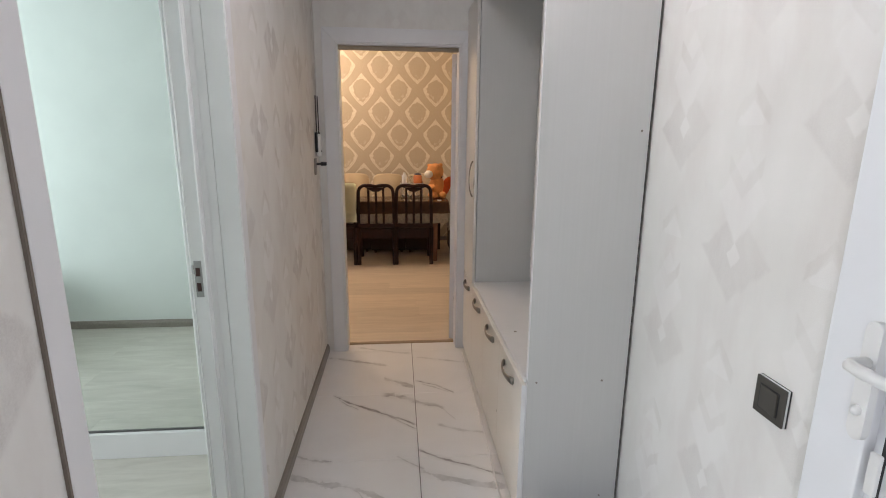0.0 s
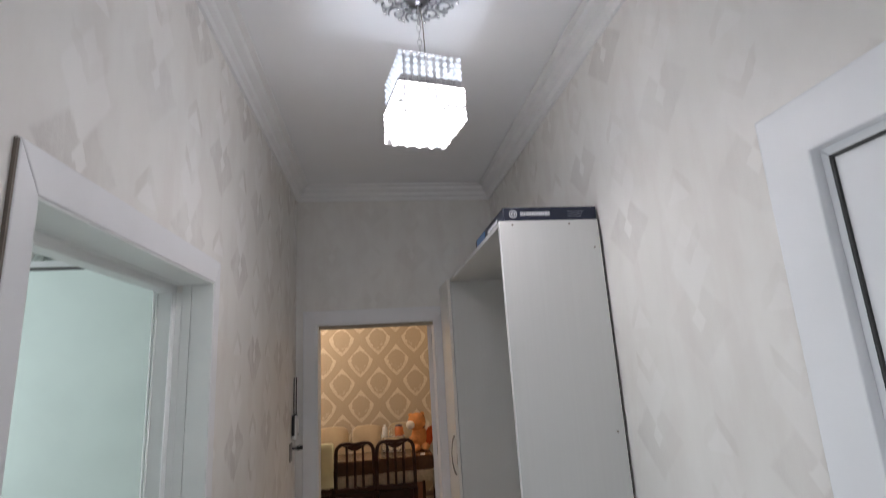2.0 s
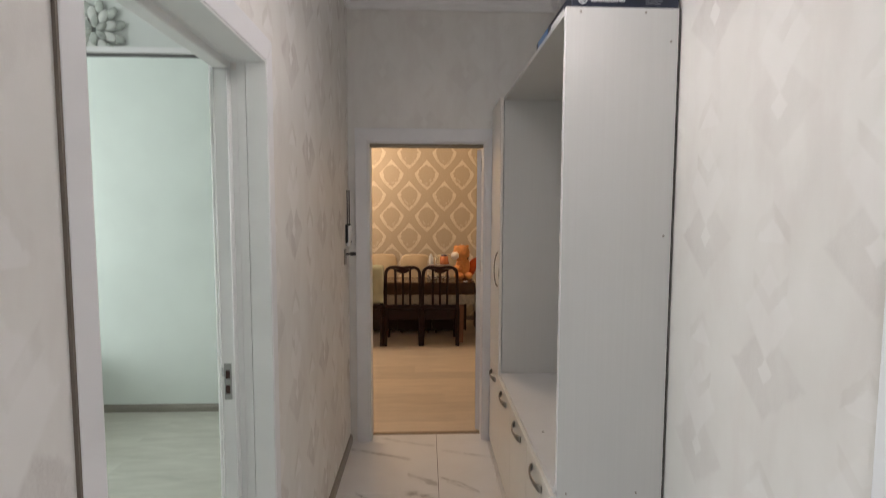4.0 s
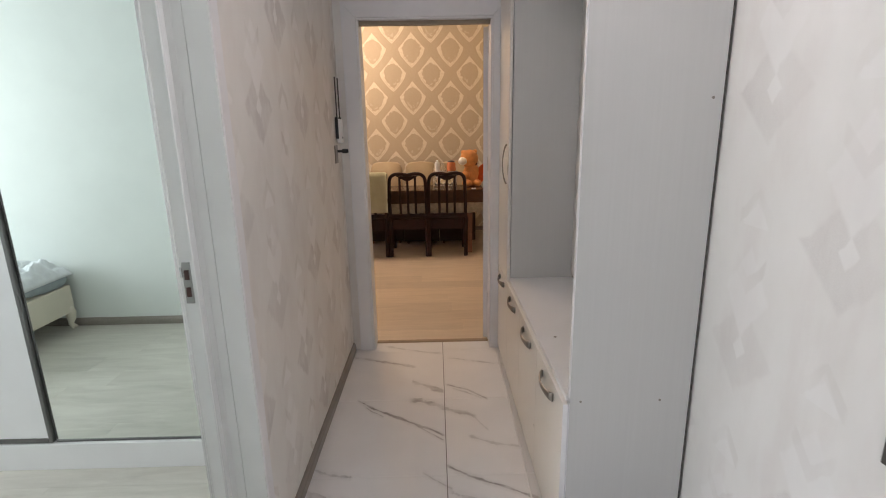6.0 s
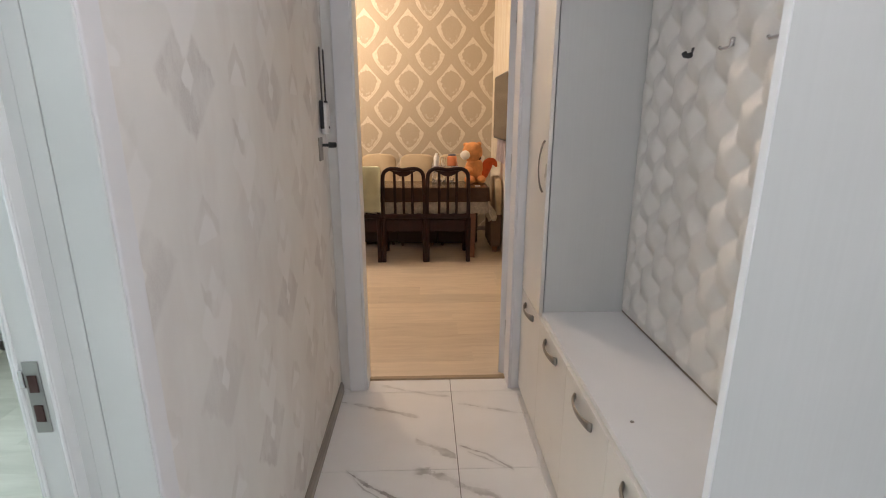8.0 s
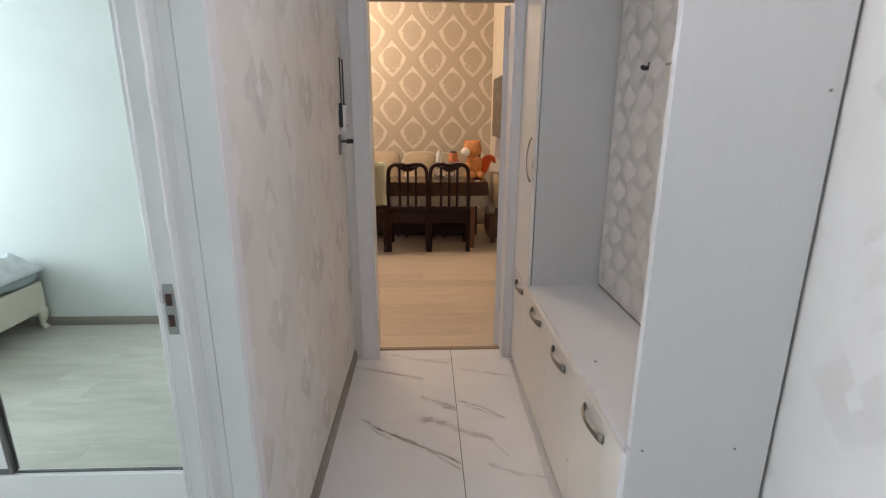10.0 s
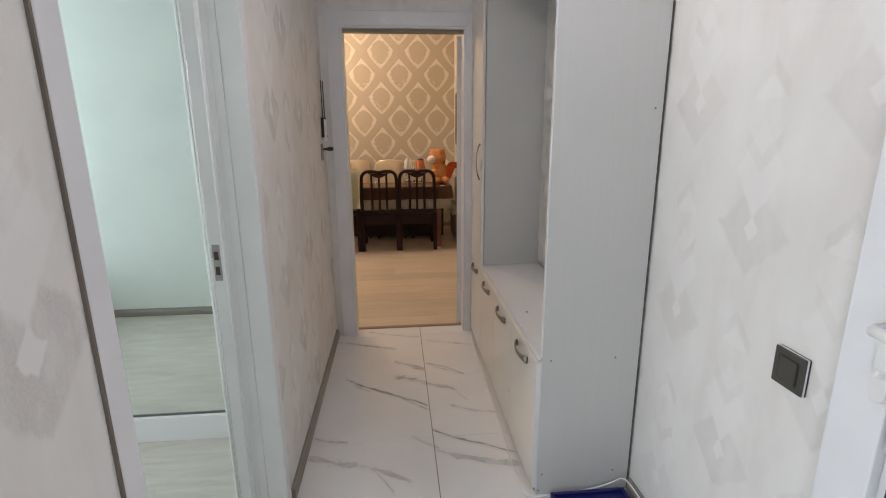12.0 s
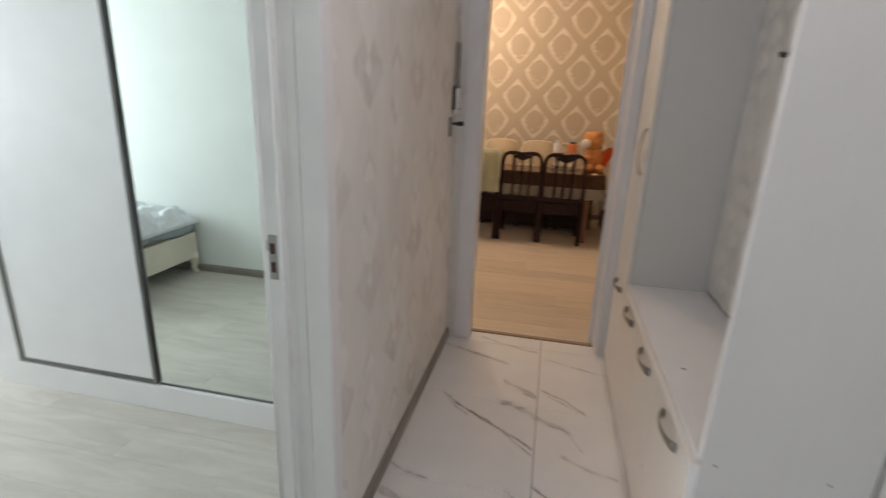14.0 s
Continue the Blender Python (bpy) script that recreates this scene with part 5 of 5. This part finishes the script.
# chair added so its dark base carries that shade further right
copy_thing(cc, pose(0.79, 7.22, 0))

# things on the table
PLUSH = plain("orange_plush", (0.62, 0.27, 0.085), 0.95, vary=0.15, scale=25, grain=500, bump=0.7)
PLUSHR = plain("red_orange_plush", (0.55, 0.085, 0.012), 0.95, vary=0.15, scale=25, grain=500, bump=0.7)
PLUSHW = plain("white_plush", (0.75, 0.70, 0.62), 0.95, vary=0.06)


def fuzzy(b, seed):
    for v in b.verts:
        v.co += Vector(noise.noise_vector(v.co * 60 + Vector((seed, 0, 0)))) * 0.004
    return b


toy = bmesh.new()
for at, r in (((0.955, 6.9, 0.87), (0.10, 0.085, 0.14)), ((0.93, 6.88, 1.055), (0.108, 0.09, 0.105)), ((0.862, 6.89, 1.13), (0.028, 0.02, 0.024)), ((1.0, 6.91, 1.135), (0.028, 0.02, 0.024)), ((0.878, 6.82, 0.87), (0.055, 0.055, 0.04)), ((0.9, 6.8, 0.775), (0.06, 0.09, 0.042)), ((1.02, 6.82, 0.775), (0.05, 0.08, 0.042))):
    ball(at, *r, toy, 3)
toyw = [((0.85, 6.815, 1.03), (0.052, 0.05, 0.048))]
for at, r in toyw:
    b = bmesh.new()
    ball(at, *r, b, 3)
    for f in b.faces:
        f.material_index = 1
    merge(toy, b)
for at, r in (((1.005, 6.9, 1.07), (0.03, 0.05, 0.055)), ((1.0, 6.88, 1.0), (0.025, 0.04, 0.03))):
    b = bmesh.new()
    ball(at, *r, b, 2)
    for f in b.faces:
        f.material_index = 2
    merge(toy, b)
tagged(part("plush_toy", fuzzy(toy, 1), [PLUSH, PLUSHW, plain("brown_plush", (0.10, 0.035, 0.012), 0.95)], None, "", True), "orange plush toy with a white muzzle on the table", "toy")
toy = bmesh.new()
sweep(smooth_line([(0.98, 6.92, 0.805), (1.03, 6.92, 0.82), (1.07, 6.91, 0.88), (1.11, 6.90, 0.94), (1.16, 6.90, 0.95), (1.195, 6.90, 0.90)], 5), [0.07, 0.07, 0.072, 0.074, 0.074, 0.072, 0.07, 0.068, 0.066, 0.064, 0.062, 0.06, 0.058, 0.056, 0.054, 0.052, 0.05, 0.046, 0.042, 0.038, 0.034, 0.03, 0.026, 0.02, 0.015, 0.008], 14, toy)
tagged(part("plush_tail_toy", fuzzy(toy, 5), PLUSHR, None, "", True), "red-orange plush toy curled on the table", "toy")

rack = thing("tiered_stand", (0.64, 6.88, TZ), "two-tier chrome table stand", "stand")
for z in (TZ + 0.012, TZ + 0.175):
    part("tier", box(0.50, 0.78, 6.80, 6.97, z, z + 0.008, 0.003), CHROME, rack)
for x in (0.505, 0.775):
    for y in (6.805, 6.965):
        part("post", sweep([(x, y, TZ), (x, y, TZ + 0.21)], 0.005, 8), CHROME, rack)
GLASS = clear("clear_glass", (0.95, 0.97, 0.96), 0.03, 0.95)
for x, r, h, mt, nm, lb in ((0.55, 0.03, 0.10, WHITEP, "white_bottle", "white plastic bottle on the chrome stand"), (0.625, 0.025, 0.085, GLASS, "drinking_glass", "clear drinking glass on the chrome stand"), (0.715, 0.052, 0.10, plain("orange_jar", (0.62, 0.2, 0.075), 0.25), "orange_jar", "orange jar with a dark lid on the chrome stand")):
    z = TZ + 0.1835
    ob = thing(nm, (x, 6.88, z), lb, nm.split("_")[1])
    part("body", lathe([(r * 0.9, 0), (r, 0.006), (r, h * 0.8), (r * 0.85, h * 0.92), (r * 0.78, h)], (x, 6.88, z), 18), mt, ob, "", True)
    if nm == "orange_jar":
        part("lid", lathe([(r * 0.8, h), (r * 0.82, h + 0.002), (r * 0.8, h + 0.014), (0.012, h + 0.02)], (x, 6.88, z), 18), plain("dark_lid", (0.05, 0.05, 0.06), 0.4), ob, "dark lid", True)
    elif nm == "white_bottle":
        part("cap", lathe([(r * 0.5, h), (r * 0.5, h + 0.025)], (x, 6.88, z), 14), WHITEP, ob)
for k, (x, r) in enumerate(((0.545, 0.03), (0.615, 0.034), (0.70, 0.036))):
    z = TZ + 0.0205
    ob = thing("glass_jar", (x, 6.87, z), "small clear glass jar on the lower tier", "jar", "jars on the stand")
    part("body", lathe([(r, 0), (r, 0.075), (r * 0.8, 0.09)], (x, 6.87, z), 14), GLASS, ob, "", True)
    part("lid", lathe([(r * 0.82, 0.09), (r * 0.82, 0.105)], (x, 6.87, z), 14), CHROME, ob)
note = part("paper_note", box(0.935, 0.985, 6.56, 6.60, TZ + 0.0005, TZ + 0.006, 0.001), WHITEP)
tagged(note, "small white paper lying on the tablecloth", "paper")

# side wall: screen, cloth, spare chair
tv = thing("television", (1.21, 6.75, 1.19), "dark flat television mounted on the wall", "television")
part("screen", box(1.188, 1.195, 6.27, 7.19, 1.205, 1.81, 0.002), plain("dark_screen", (0.035, 0.028, 0.024), 0.18), tv)
part("casing", box(1.195, 1.225, 6.255, 7.205, 1.19, 1.825, 0.004), BLACKP, tv)
part("bracket", box(1.225, 1.25, 6.6, 6.85, 1.4, 1.6), BLACKP, tv)
spare = thing("side_chair", (1.17, 6.95, 0), "cream and brown upholstered chair set against the wall", "chair")
part("backrest", prism([(6.72, 0.40), (7.18, 0.40), (7.18, 0.70), (7.12, 0.78), (6.95, 0.80), (6.78, 0.78), (6.72, 0.70)], 0, 1.16, 1.235, None, 0.02), UPH, spare, "", True)
part("base", box(1.12, 1.24, 6.72, 7.18, 0.06, 0.42, 0.02), plain("brown_cover", (0.13, 0.08, 0.05), 0.8, vary=0.2), spare, "brown cover")
for y in (6.75, 7.14):
    part("foot", box(1.15, 1.2, y, y + 0.03, 0, 0.06), BROWNWOOD, spare)
hc = part("hanging_cloth", skirt((1.236, 7.15, 0), (1.236, 6.62, 0), 1.18, 0.955, 0.02, 3, 0.0), plain("lilac_cloth", (0.62, 0.55, 0.58), 0.9, vary=0.12, scale=14))
tagged(hc, "pale lilac cloth hanging on the wall below the television", "cloth")
